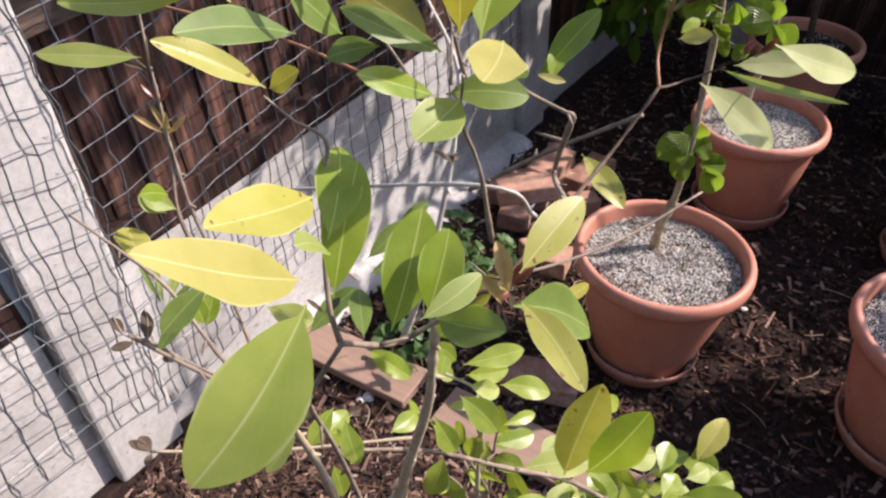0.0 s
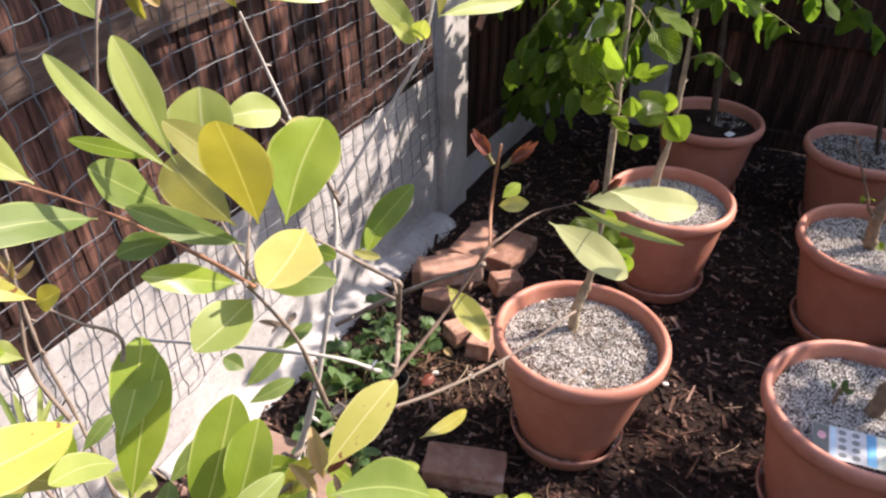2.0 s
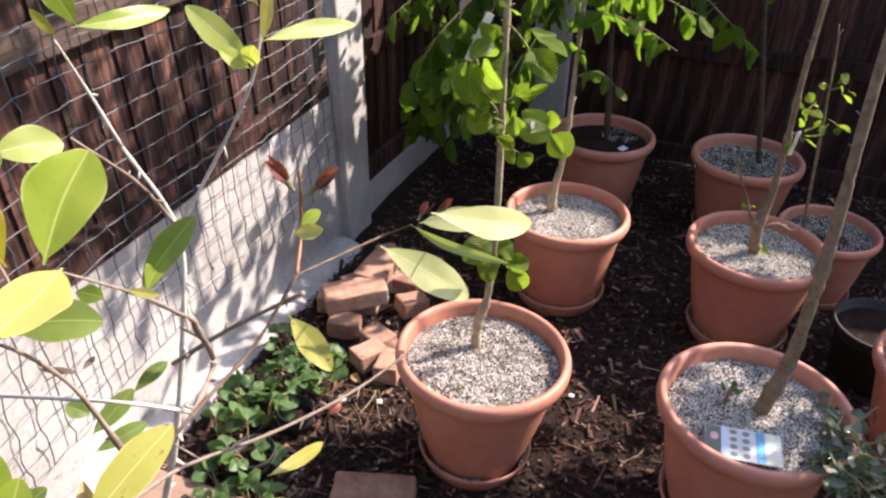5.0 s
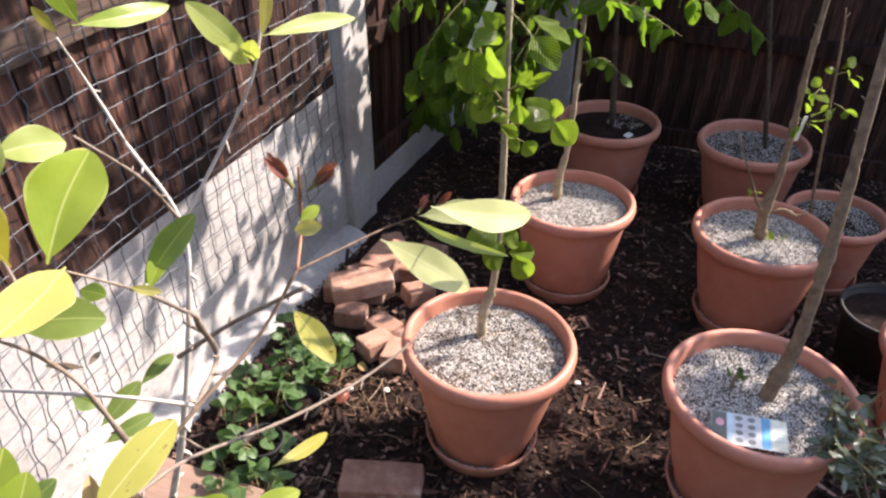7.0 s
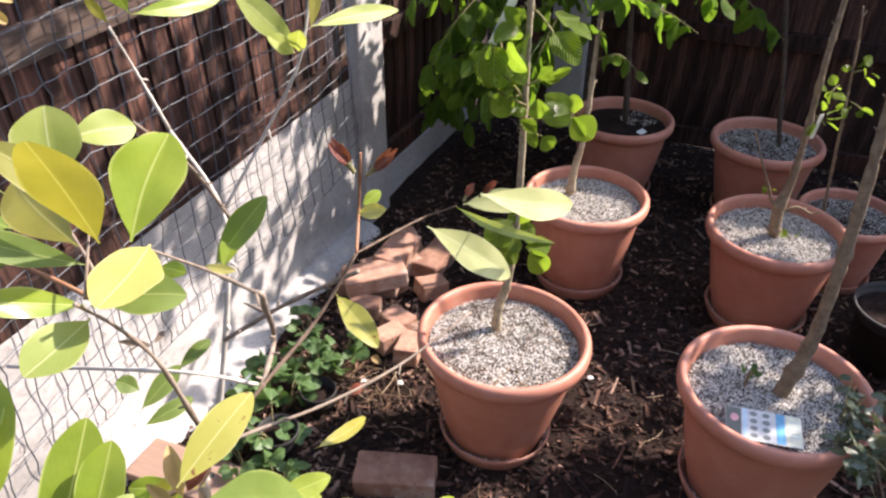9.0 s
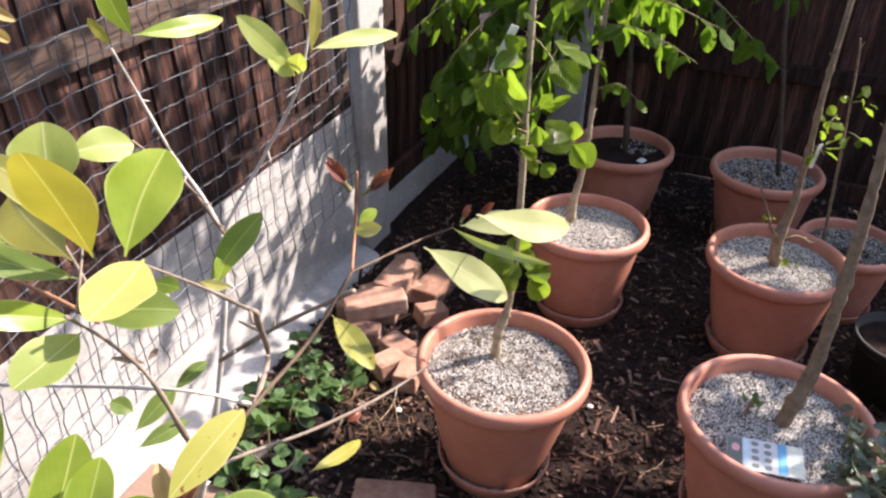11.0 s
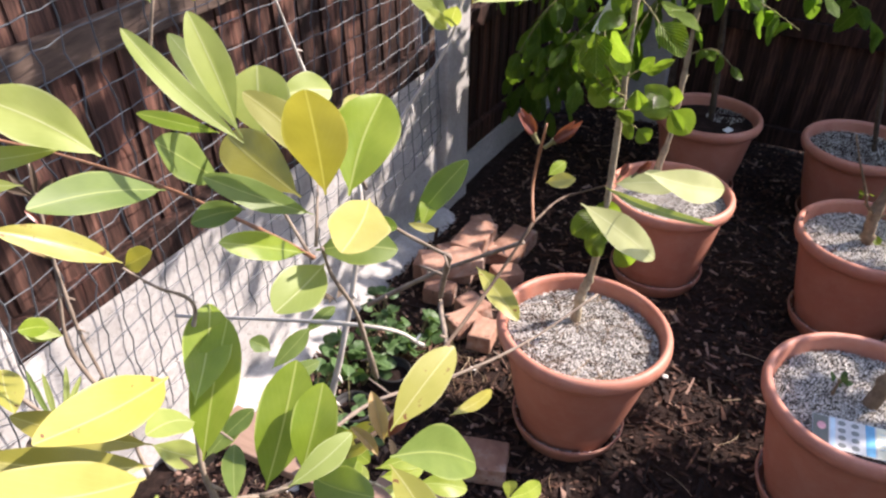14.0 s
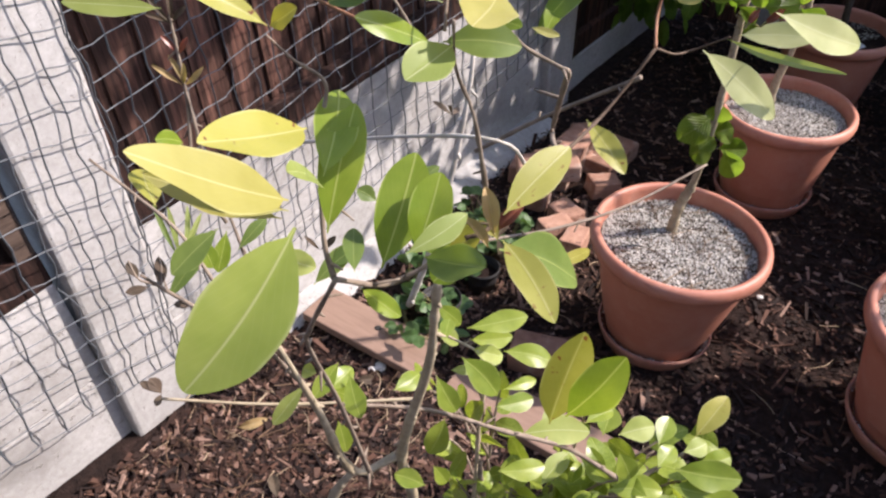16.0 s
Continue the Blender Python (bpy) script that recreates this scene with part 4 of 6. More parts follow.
    leaf(bush, (-0.031, 0.569, 1.062), (0.011, 0.591, 1.071), 0.014, LEAF_DARK)
    leaf(bush, (-0.033, 0.579, 1.073), (0.001, 0.609, 1.096), 0.016, LEAF_DARK)
    leaf(bush, (-0.033, 0.590, 1.086), (-0.052, 0.593, 1.098), 0.015, LEAF_DARK)
    leaf(bush, (0.074, 0.339, 1.251), (0.056, 0.323, 1.236), 0.016, LEAF_GREEN)
    leaf(bush, (0.074, 0.340, 1.250), (0.046, 0.339, 1.253), 0.011, LEAF_GREEN)
    leaf(bush, (-0.207, 0.464, 1.075), (-0.211, 0.481, 1.095), 0.009, LEAF_WITHER)
    leaf(bush, (-0.224, 0.462, 1.085), (-0.234, 0.468, 1.098), 0.008, LEAF_WITHER)
    leaf(bush, (-0.216, 0.460, 1.078), (-0.233, 0.450, 1.079), 0.007, LEAF_WITHER)
    leaf(bush, (-0.182, 0.461, 1.057), (-0.196, 0.457, 1.061), 0.007, LEAF_WITHER)
    leaf(bush, (-0.205, 0.407, 0.996), (-0.216, 0.414, 1.008), 0.010, LEAF_WITHER)
    leaf(bush, (-0.205, 0.407, 0.996), (-0.208, 0.397, 0.991), 0.006, LEAF_WITHER)
    leaf(bush, (-0.205, 0.407, 0.996), (-0.223, 0.409, 1.008), 0.007, LEAF_WITHER)
    leaf(bush, (-0.153, 0.486, 1.128), (-0.183, 0.436, 1.094), 0.012, LEAF_DARK)
    leaf(bush, (-0.144, 0.487, 1.125), (-0.149, 0.462, 1.099), 0.013, LEAF_GREEN)
    leaf(bush, (-0.059, 0.374, 1.207), (-0.030, 0.374, 1.194), 0.015, LEAF_PALE)
    leaf(bush, (-0.074, 0.519, 0.922), (-0.096, 0.485, 0.902), 0.017, LEAF_SMALL)
    leaf(bush, (-0.062, 0.512, 0.913), (-0.046, 0.478, 0.883), 0.020, LEAF_SMALL)
    leaf(bush, (-0.056, 0.435, 1.118), (-0.028, 0.463, 1.138), 0.014, LEAF_DARK)
    leaf(bush, (-0.044, 0.447, 1.127), (-0.021, 0.465, 1.140), 0.013, LEAF_DARK)
    leaf(bush, (0.019, 0.482, 0.756), (-0.018, 0.489, 0.764), 0.020, LEAF_SMALL)
    leaf(bush, (-0.008, 0.628, 1.073), (0.023, 0.650, 1.090), 0.012, LEAF_DARK)
    leaf(bush, (-0.236, 0.553, 1.029), (-0.249, 0.582, 1.071), 0.005, LEAF_PALE)
    leaf(bush, (-0.245, 0.567, 1.016), (-0.270, 0.593, 1.065), 0.005, LEAF_DARK)
    leaf(bush, (-0.234, 0.554, 1.028), (-0.219, 0.590, 1.059), 0.005, LEAF_PALE)
    leaf(bush, (-0.234, 0.554, 1.028), (-0.208, 0.583, 1.043), 0.005, LEAF_DARK)
    leaf(bush, (-0.248, 0.582, 1.002), (-0.248, 0.619, 1.045), 0.005, LEAF_PALE)
    leaf(bush, (-0.121, 0.452, 1.135), (-0.101, 0.475, 1.152), 0.010, LEAF_DARK)
    leaf(bush, (0.062, 0.387, 1.308), (0.055, 0.367, 1.329), 0.003, LEAF_WITHER)
    leaf(bush, (0.062, 0.386, 1.308), (0.064, 0.348, 1.342), 0.002, LEAF_WITHER)
    leaf(bush, (0.062, 0.388, 1.308), (0.064, 0.403, 1.305), 0.003, LEAF_WITHER)
    # the dry tufts on the thin shoot before the fence
    for foot, material, tips in (((-0.1645, 0.521, 1.245), LEAF_DEAD, ((-0.022, 0, 0.018), (0.018, 0, 0.016), (-0.008, 0.004, 0.024), (0.006, -0.004, 0.020))),
                                 ((-0.169, 0.536, 1.290), LEAF_WITHER, ((-0.014, 0, 0.020), (0.004, 0, 0.026), (0.014, 0, 0.014), (-0.020, 0, 0.008))),
                                 ((-0.166, 0.528, 1.268), LEAF_BUD, ((-0.010, 0, 0.016), (0.010, 0, 0.014)))):
        for tip in tips:
            leaf(bush, foot, Vector(foot) + Vector(tip), 0.0042, material, 0.5, 0.3)
    stem(bush, BARK, (-0.163, 0.519, 1.240, 0.0011), (-0.155, 0.505, 1.190, 0.0013), (-0.138, 0.490, 1.130, 0.0015), (-0.120, 0.470, 1.06, 0.0018))


def build_low_shrub():
    bush = thing("low_shrub", pose(0.12, 0.60, 0.02), "low bushy shrub with small pale green leaves", "shrub")
    stem(bush, BARK, (0.076, 0.56, 0.70, 0.004), (0.10, 0.58, 0.40, 0.006), (0.12, 0.60, -0.02, 0.008))
    stem(bush, BARK, (0.26, 0.56, 0.66, 0.004), (0.22, 0.58, 0.40, 0.006), (0.14, 0.60, 0.0, 0.008))
    stem(bush, BARK_TAN, (-0.300, 0.526, 0.824, 0.0017), (-0.168, 0.558, 0.787, 0.0019), (-0.001, 0.593, 0.773, 0.0021))
    stem(bush, BARK, (-0.070, 0.485, 0.895, 0.0021), (0.020, 0.518, 0.852, 0.0023), (0.109, 0.541, 0.790, 0.0025), (0.188, 0.561, 0.736, 0.0027), (0.258, 0.562, 0.676, 0.0029))
    stem(bush, BARK_TAN, (0.031, 0.598, 0.891, 0.0013), (0.079, 0.584, 0.862, 0.0017), (0.076, 0.553, 0.774, 0.0023), (0.072, 0.541, 0.613, 0.0030))
    stem(bush, BARK, (0.352, 0.592, 0.720, 0.0018), (0.292, 0.567, 0.686, 0.0022), (0.235, 0.548, 0.627, 0.0026))
    leaf(bush, (0.030, 0.523, 0.906), (0.054, 0.507, 0.866), 0.021, LEAF_SMALL)
    leaf(bush, (0.020, 0.621, 0.913), (0.049, 0.621, 0.883), 0.018, LEAF_SMALL)
    leaf(bush, (0.016, 0.642, 0.851), (0.044, 0.644, 0.823), 0.017, LEAF_PALE)
    leaf(bush, (0.058, 0.585, 0.917), (0.126, 0.612, 0.915), 0.022, LEAF_SMALL)
    leaf(bush, (0.060, 0.616, 0.864), (0.111, 0.635, 0.854), 0.020, LEAF_SMALL)
    leaf(bush, (0.056, 0.541, 0.918), (0.098, 0.525, 0.878), 0.027, LEAF_SMALL)
    leaf(bush, (0.103, 0.555, 0.851), (0.142, 0.578, 0.845), 0.013, LEAF_SMALL)
    leaf(bush, (0.101, 0.628, 0.834), (0.164, 0.633, 0.815), 0.025, LEAF_SMALL)
    leaf(bush, (0.095, 0.521, 0.863), (0.137, 0.542, 0.855), 0.019, LEAF_SMALL)
    leaf(bush, (0.036, 0.542, 0.806), (0.018, 0.517, 0.766), 0.025, LEAF_SMALL)
    leaf(bush, (0.034, 0.448, 0.851), (0.049, 0.445, 0.825), 0.015, LEAF_SMALL)
    leaf(bush, (0.065, 0.588, 0.879), (0.098, 0.597, 0.860), 0.018, LEAF_PALE)
    leaf(bush, (0.037, 0.606, 0.817), (0.064, 0.621, 0.802), 0.011, LEAF_PALE)
    leaf(bush, (-0.103, 0.524, 0.895), (-0.124, 0.537, 0.886), 0.015, LEAF_PALE)
    leaf(bush, (-0.129, 0.547, 0.843), (-0.164, 0.514, 0.806), 0.017, LEAF_PALE)
    leaf(bush, (-0.083, 0.494, 0.905), (-0.063, 0.531, 0.902), 0.019, LEAF_SMALL)
    leaf(bush, (-0.090, 0.531, 0.858), (-0.075, 0.539, 0.834), 0.015, LEAF_SMALL)
    leaf(bush, (-0.093, 0.539, 0.788), (-0.083, 0.522, 0.750), 0.020, LEAF_SMALL)
    leaf(bush, (-0.018, 0.524, 0.875), (0.007, 0.555, 0.870), 0.019, LEAF_SMALL)
    leaf(bush, (0.071, 0.597, 0.847), (0.101, 0.619, 0.839), 0.018, LEAF_PALE)
    leaf(bush, (0.036, 0.553, 0.931), (0.039, 0.585, 0.933), 0.014, LEAF_SMALL)
    leaf(bush, (0.127, 0.562, 0.757), (0.213, 0.578, 0.752), 0.031, LEAF_PALE)
    leaf(bush, (0.155, 0.603, 0.714), (0.180, 0.640, 0.719), 0.019, LEAF_PALE)
    leaf(bush, (0.242, 0.632, 0.671), (0.255, 0.676, 0.681), 0.030, LEAF_SMALL)
    leaf(bush, (0.249, 0.580, 0.747), (0.296, 0.598, 0.746), 0.028, LEAF_PALE)
    leaf(bush, (0.308, 0.601, 0.701), (0.326, 0.642, 0.710), 0.024, LEAF_SMALL)
    leaf(bush, (0.102, 0.525, 0.731), (0.161, 0.544, 0.722), 0.023, LEAF_SMALL)
    leaf(bush, (0.158, 0.545, 0.675), (0.194, 0.592, 0.685), 0.022, LEAF_PALE)
    leaf(bush, (0.239, 0.584, 0.638), (0.304, 0.605, 0.641), 0.030, LEAF_SMALL)
    leaf(bush, (0.237, 0.525, 0.708), (0.306, 0.533, 0.704), 0.028, LEAF_SMALL)
    leaf(bush, (0.328, 0.576, 0.689), (0.411, 0.569, 0.687), 0.036, LEAF_SMALL)
    leaf(bush, (0.289, 0.529, 0.758), (0.312, 0.560, 0.761), 0.020, LEAF_SMALL)
    leaf(bush, (0.331, 0.576, 0.727), (0.364, 0.594, 0.725), 0.021, LEAF_PALE)
    leaf(bush, (0.199, 0.577, 0.628), (0.238, 0.613, 0.633), 0.023, LEAF_SMALL)
    leaf(bush, (0.148, 0.552, 0.714), (0.114, 0.538, 0.680), 0.021, LEAF_SMALL)
    leaf(bush, (0.321, 0.560, 0.676), (0.392, 0.554, 0.670), 0.029, LEAF_SMALL)
    leaf(bush, (0.245, 0.546, 0.760), (0.262, 0.530, 0.728), 0.024, LEAF_SMALL)
    leaf(bush, (0.206, 0.575, 0.700), (0.244, 0.562, 0.673), 0.022, LEAF_SMALL)
    leaf(bush, (0.362, 0.591, 0.672), (0.408, 0.610, 0.675), 0.027, LEAF_SMALL)
    leaf(bush, (0.283, 0.518, 0.713), (0.253, 0.552, 0.704), 0.021, LEAF_SMALL)
    leaf(bush, (0.189, 0.537, 0.639), (0.256, 0.554, 0.635), 0.026, LEAF_SMALL)
    leaf(bush, (0.337, 0.500, 0.753), (0.383, 0.494, 0.740), 0.026, LEAF_SMALL)
    leaf(bush, (0.275, 0.520, 0.677), (0.332, 0.531, 0.674), 0.025, LEAF_PALE)
    leaf(bush, (0.155, 0.557, 0.612), (0.118, 0.556, 0.587), 0.023, LEAF_SMALL)
    leaf(bush, (0.208, 0.592, 0.749), (0.245, 0.617, 0.749), 0.019, LEAF_SMALL)
    stem(bush, BARK_GREEN, (*(0.234, 0.741, 0.650), 0.0012), (0.230, 0.731, 0.550, 0.0016), (0.204, 0.711, 0.390, 0.002))
    leaf(bush, (0.234, 0.741, 0.650), (0.300, 0.813, 0.592), 0.024, LEAF_SMALL)
    leaf(bush, (0.232, 0.741, 0.649), (0.246, 0.837, 0.568), 0.020, LEAF_SMALL)
    # the inner twigs and leaves behind the outer ones
    rnd = random.Random(4)
    for i in range(40):
        x, y, z = rnd.uniform(0.10, 0.44), rnd.uniform(0.53, 0.66), rnd.uniform(0.50, 0.68)
        foot = (0.16 + 0.3 * (x - 0.16), 0.59, z - 0.16)
        spray(bush, TINY, ((*foot, 0.0022), ((x + foot[0]) / 2, (y + foot[1]) / 2, z - 0.05, 0.0018), (x, y, z, 0.0012)), 5, 0.056, 500 + i, -0.35, BARK)
    for i in range(9):
        x, y, z = rnd.uniform(0.0, 0.10), rnd.uniform(0.54, 0.64), rnd.uniform(0.62, 0.84)
        spray(bush, TINY, ((0.09, 0.58, z - 0.14, 0.002), ((x + 0.09) / 2, y, z - 0.05, 0.0016), (x, y, z, 0.001)), 4, 0.046, 540 + i, -0.35, BARK)


# ---------------------------------------------------------------- saplings in the pots
def blade(seed, wide, fold, bend, shape, wave):
    bm = leaf_mesh(1.0, wide, fold, bend, shape, wave, seed)
    me = bpy.data.meshes.new("leaf")
    bm.to_mesh(me)
    bm.free()
    return me


def blades(material, wide, seed):
    out = []
    for i in range(5):
        rnd = random.Random(seed + i)
        me = blade(seed + i, wide * rnd.uniform(0.85, 1.15), rnd.uniform(0.06, 0.28), rnd.uniform(0.08, 0.32), rnd.uniform(0.78, 1.0), rnd.uniform(0.05, 0.13))
        me.materials.append(material)
        out.append(me)
    return out


FRESH, WEED, DULL, TINY = blades(LEAF_FRESH, 0.70, 300), blades(LEAF_WEED, 0.85, 320), blades(LEAF_DULL, 0.5, 340), blades(LEAF_SMALL, 0.55, 360)
HANG = blades(LEAF_HANG, 0.52, 380)


def sprig(parent, kind, place, way, size, rnd, under=None):
    """One small leaf at a place, pointing along a way, turned by chance about it."""
    x = Vector(way).normalized()
    y = x.cross(Vector((rnd.gauss(0, 1), rnd.gauss(0, 1), rnd.gauss(0, 0.8) + 1.1)))
    y = y.normalized() if y.length > 0.05 else x.orthogonal().normalized()
    z = x.cross(y)
    if z.z < 0 and rnd.random() < 0.75:
        y, z = -y, -z
    m = Matrix((x, y, z)).transposed().to_4x4() @ Matrix.Diagonal((size, size, size, 1))
    m.translation = Vector(place)
    ob = new("leaf", rnd.choice(kind))
    ob.parent = under or parent
    ob.matrix_local = parent.matrix_world.inverted() @ m
    return ob


def clump(parent, kind, centre, spread, count, size, seed, droop=0.6):
    """Leaves hung about a twig: most of them point outwards and down."""
    rnd = random.Random(seed)
    c = Vector(centre)
    a, reach = rnd.uniform(0, 6.28), 0.6
    end = Vector((math.cos(a) * spread[0], math.sin(a) * spread[1], 0.5 * spread[2])) * reach
    branch = stem(parent, BARK_GREEN, (*(c - end), 0.0022), (*(c + Vector((0, 0, 0.1 * spread[2]))), 0.0017), (*(c + end), 0.001))
    branch.name = "branch"
    for i in range(count):
        d = Vector((rnd.gauss(0, 1), rnd.gauss(0, 1), rnd.gauss(0, 0.8)))
        d.normalize()
        p = c + Vector((d.x * spread[0], d.y * spread[1], d.z * spread[2])) * rnd.uniform(0.35, 1.0)
        sprig(parent, kind, p, d * 0.7 + Vector((rnd.gauss(0, 0.3), rnd.gauss(0, 0.3), -droop)), size * rnd.uniform(0.6, 1.2), rnd, branch)


def spray(parent, kind, rows, count, size, seed, droop=1.0, material=None):
    """A thin hanging branch with leaves on both sides along it."""
    branch = stem(parent, material or BARK_GREEN, *rows)
    branch.name = "branch"
    rnd = random.Random(seed)
    path = smooth_path([Vector(r) for r in rows], 12)
    for i in range(count):
        q = path[int((i + rnd.random()) / count * (len(path) - 1))]
        way = Vector((rnd.gauss(0, 0.6), rnd.gauss(0, 0.5), -droop + rnd.gauss(0, 0.25)))
        sprig(parent, kind, q[:3], way, size * rnd.uniform(0.65, 1.2), rnd, branch)


def build_saplings():
    t = thing("potted_sapling", pose(0.509, 1.52, 0.30), "slender young tree with fresh pleated green leaves", "sapling", group="saplings in pots")
    stem(t, BARK_SAPLING, (0.506, 1.52, 0.27, 0.0150), (0.512, 1.52, 0.345, 0.0125), (0.516, 1.52, 0.403, 0.0115), (0.536, 1.52, 0.480, 0.0085), (0.546, 1.52, 0.62, 0.0078), (0.548, 1.52, 0.78, 0.0072), (0.546, 1.52, 1.00, 0.0066), (0.545, 1.52, 1.25, 0.006), (0.55, 1.525, 1.8, 0.005), (0.55, 1.53, 2.3, 0.003))
    # the rosette low on the stem, then the twigs above it with their leaves
    leaf(t, (0.534, 1.504, 0.662), (0.466, 1.483, 0.615), 0.065, LEAF_FRESH, 0.42, 0.34, 1.00)
    leaf(t, (0.550, 1.513, 0.643), (0.549, 1.517, 0.684), 0.050, LEAF_FRESH, 0.29, 0.34, 0.98)
    leaf(t, (0.549, 1.512, 0.614), (0.589, 1.513, 0.633), 0.058, LEAF_FRESH, 0.29, 0.16, 0.96)
    leaf(t, (0.554, 1.502, 0.584), (0.506, 1.507, 0.561), 0.058, LEAF_FRESH, 0.19, 0.17, 1.03)
    leaf(t, (0.568, 1.508, 0.581), (0.632, 1.507, 0.579), 0.049, LEAF_FRESH, 0.42, 0.13, 0.97)
    leaf(t, (0.577, 1.489, 0.588), (0.620, 1.494, 0.509), 0.052, LEAF_FRESH, 0.45, 0.15, 0.89)
    leaf(t, (0.553, 1.514, 0.609), (0.521, 1.489, 0.585), 0.037, LEAF_FRESH, 0.22, 0.34, 0.96)
    stem(t, BARK_GREEN, (0.546, 1.510, 0.912, 0.0022), (0.595, 1.510, 0.913, 0.0017), (0.654, 1.510, 0.918, 0.0011))
    stem(t, BARK_GREEN, (0.547, 1.510, 0.944, 0.0022), (0.493, 1.510, 0.974, 0.0017), (0.456, 1.510, 1.040, 0.0011))
    stem(t, BARK_GREEN, (0.548, 1.510, 0.988, 0.0022), (0.575, 1.510, 1.003, 0.0017), (0.609, 1.510, 1.017, 0.0011))
    stem(t, BARK_GREEN, (0.535, 1.510, 0.900, 0.0022), (0.560, 1.510, 0.885, 0.0017), (0.587, 1.510, 0.869, 0.0011))
    leaf(t, (0.532, 1.505, 0.915), (0.574, 1.503, 0.883), 0.028, LEAF_FRESH, 0.48, 0.27, 1.04)
    leaf(t, (0.557, 1.512, 0.889), (0.576, 1.506, 0.845), 0.023, LEAF_FRESH, 0.24, 0.14, 0.88)
    leaf(t, (0.580, 1.487, 0.881), (0.604, 1.481, 0.852), 0.036, LEAF_FRESH, 0.34, 0.10, 0.99)
    leaf(t, (0.573, 1.495, 0.917), (0.565, 1.489, 0.964), 0.041, LEAF_FRESH, 0.43, 0.22, 0.91)
    leaf(t, (0.550, 1.499, 0.936), (0.508, 1.480, 0.943), 0.019, LEAF_FRESH, 0.12, 0.34, 0.85)
    leaf(t, (0.653, 1.507, 0.926), (0.585, 1.483, 0.974), 0.041, LEAF_FRESH, 0.11, 0.30, 0.92)
    leaf(t, (0.652, 1.502, 0.922), (0.648, 1.507, 0.965), 0.031, LEAF_FRESH, 0.12, 0.15, 1.04)
    leaf(t, (0.646, 1.491, 0.931), (0.576, 1.469, 0.932), 0.043, LEAF_FRESH, 0.47, 0.34, 0.92)
    leaf(t, (0.651, 1.496, 0.917), (0.586, 1.482, 0.915), 0.028, LEAF_FRESH, 0.41, 0.13, 1.00)
    leaf(t, (0.651, 1.509, 0.911), (0.693, 1.484, 0.866), 0.054, LEAF_FRESH, 0.11, 0.34, 0.87)
    leaf(t, (0.646, 1.495, 0.923), (0.677, 1.479, 0.876), 0.022, LEAF_FRESH, 0.47, 0.18, 1.03)
    leaf(t, (0.509, 1.501, 0.987), (0.491, 1.495, 1.039), 0.052, LEAF_FRESH, 0.23, 0.14, 0.87)
    leaf(t, (0.473, 1.489, 0.998), (0.432, 1.470, 1.029), 0.016, LEAF_FRESH, 0.50, 0.14, 0.86)
    leaf(t, (0.470, 1.515, 0.970), (0.516, 1.501, 0.929), 0.049, LEAF_FRESH, 0.26, 0.16, 0.97)
    leaf(t, (0.569, 1.510, 0.999), (0.594, 1.499, 1.032), 0.022, LEAF_FRESH, 0.27, 0.11, 1.03)
    leaf(t, (0.588, 1.486, 1.017), (0.627, 1.474, 1.035), 0.018, LEAF_FRESH, 0.44, 0.13, 1.00)
    leaf(t, (0.582, 1.513, 0.995), (0.615, 1.496, 1.010), 0.019, LEAF_FRESH, 0.42, 0.13, 0.94)
    leaf(t, (0.515, 1.489, 1.117), (0.483, 1.465, 1.165), 0.026, LEAF_FRESH, 0.22, 0.21, 1.05)
    leaf(t, (0.530, 1.511, 1.123), (0.507, 1.481, 1.156), 0.019, LEAF_FRESH, 0.28, 0.22, 1.00)
    leaf(t, (0.468, 1.499, 1.044), (0.420, 1.494, 1.068), 0.022, LEAF_FRESH, 0.26, 0.14, 0.93)
    clump(t, FRESH, (0.480, 1.50, 1.090), (0.05, 0.04, 0.06), 7, 0.075, 45, 0.4)
    clump(t, FRESH, (0.56, 1.50, 1.13), (0.07, 0.06, 0.08), 9, 0.075, 47, 0.4)
    spray(t, FRESH, ((0.546, 1.52, 0.95, 0.0025), (0.51, 1.50, 1.0, 0.002), (0.46, 1.49, 1.05, 0.0014)), 4, 0.06, 49)

    # unseen high crown, added to throw shade on the fence panel
    for i, (x, y, z) in enumerate(((0.58, 1.76, 2.00), (0.72, 1.70, 2.12), (0.60, 1.64, 2.26))):
        stem(t, BARK_SAPLING, (0.547, 1.525, z - 0.22, 0.004), ((x + 0.547) / 2, (y + 1.525) / 2, z - 0.08, 0.003), (x, y, z, 0.0018))
        clump(t, FRESH, (x, y, z), (0.19, 0.19, 0.12), 48, 0.09, 870 + i, 0.5)

    t = thing("potted_sapling", pose(0.905, 2.2, 0.30), "slim young tree with a kinked foot and hanging leaves", "sapling", group="saplings in pots")
    stem(t, BARK_SAPLING, (0.898, 2.2, 0.27, 0.0140), (0.905, 2.2, 0.40, 0.0120), (0.924, 2.2, 0.51, 0.0085), (0.930, 2.2, 0.68, 0.0075), (0.933, 2.2, 0.90, 0.007), (0.94, 2.2, 1.25, 0.006), (0.93, 2.2, 2.05, 0.003))
    spray(t, HANG, ((0.933, 2.2, 0.98, 0.003), (1.02, 2.18, 0.97, 0.0025), (1.12, 2.16, 0.93, 0.0018), (1.22, 2.14, 0.87, 0.001)), 15, 0.085, 51, 0.8)
    spray(t, HANG, ((0.935, 2.2, 1.04, 0.003), (1.05, 2.22, 1.06, 0.0025), (1.20, 2.24, 1.00, 0.0018), (1.35, 2.25, 0.93, 0.001)), 18, 0.085, 52, 0.8)
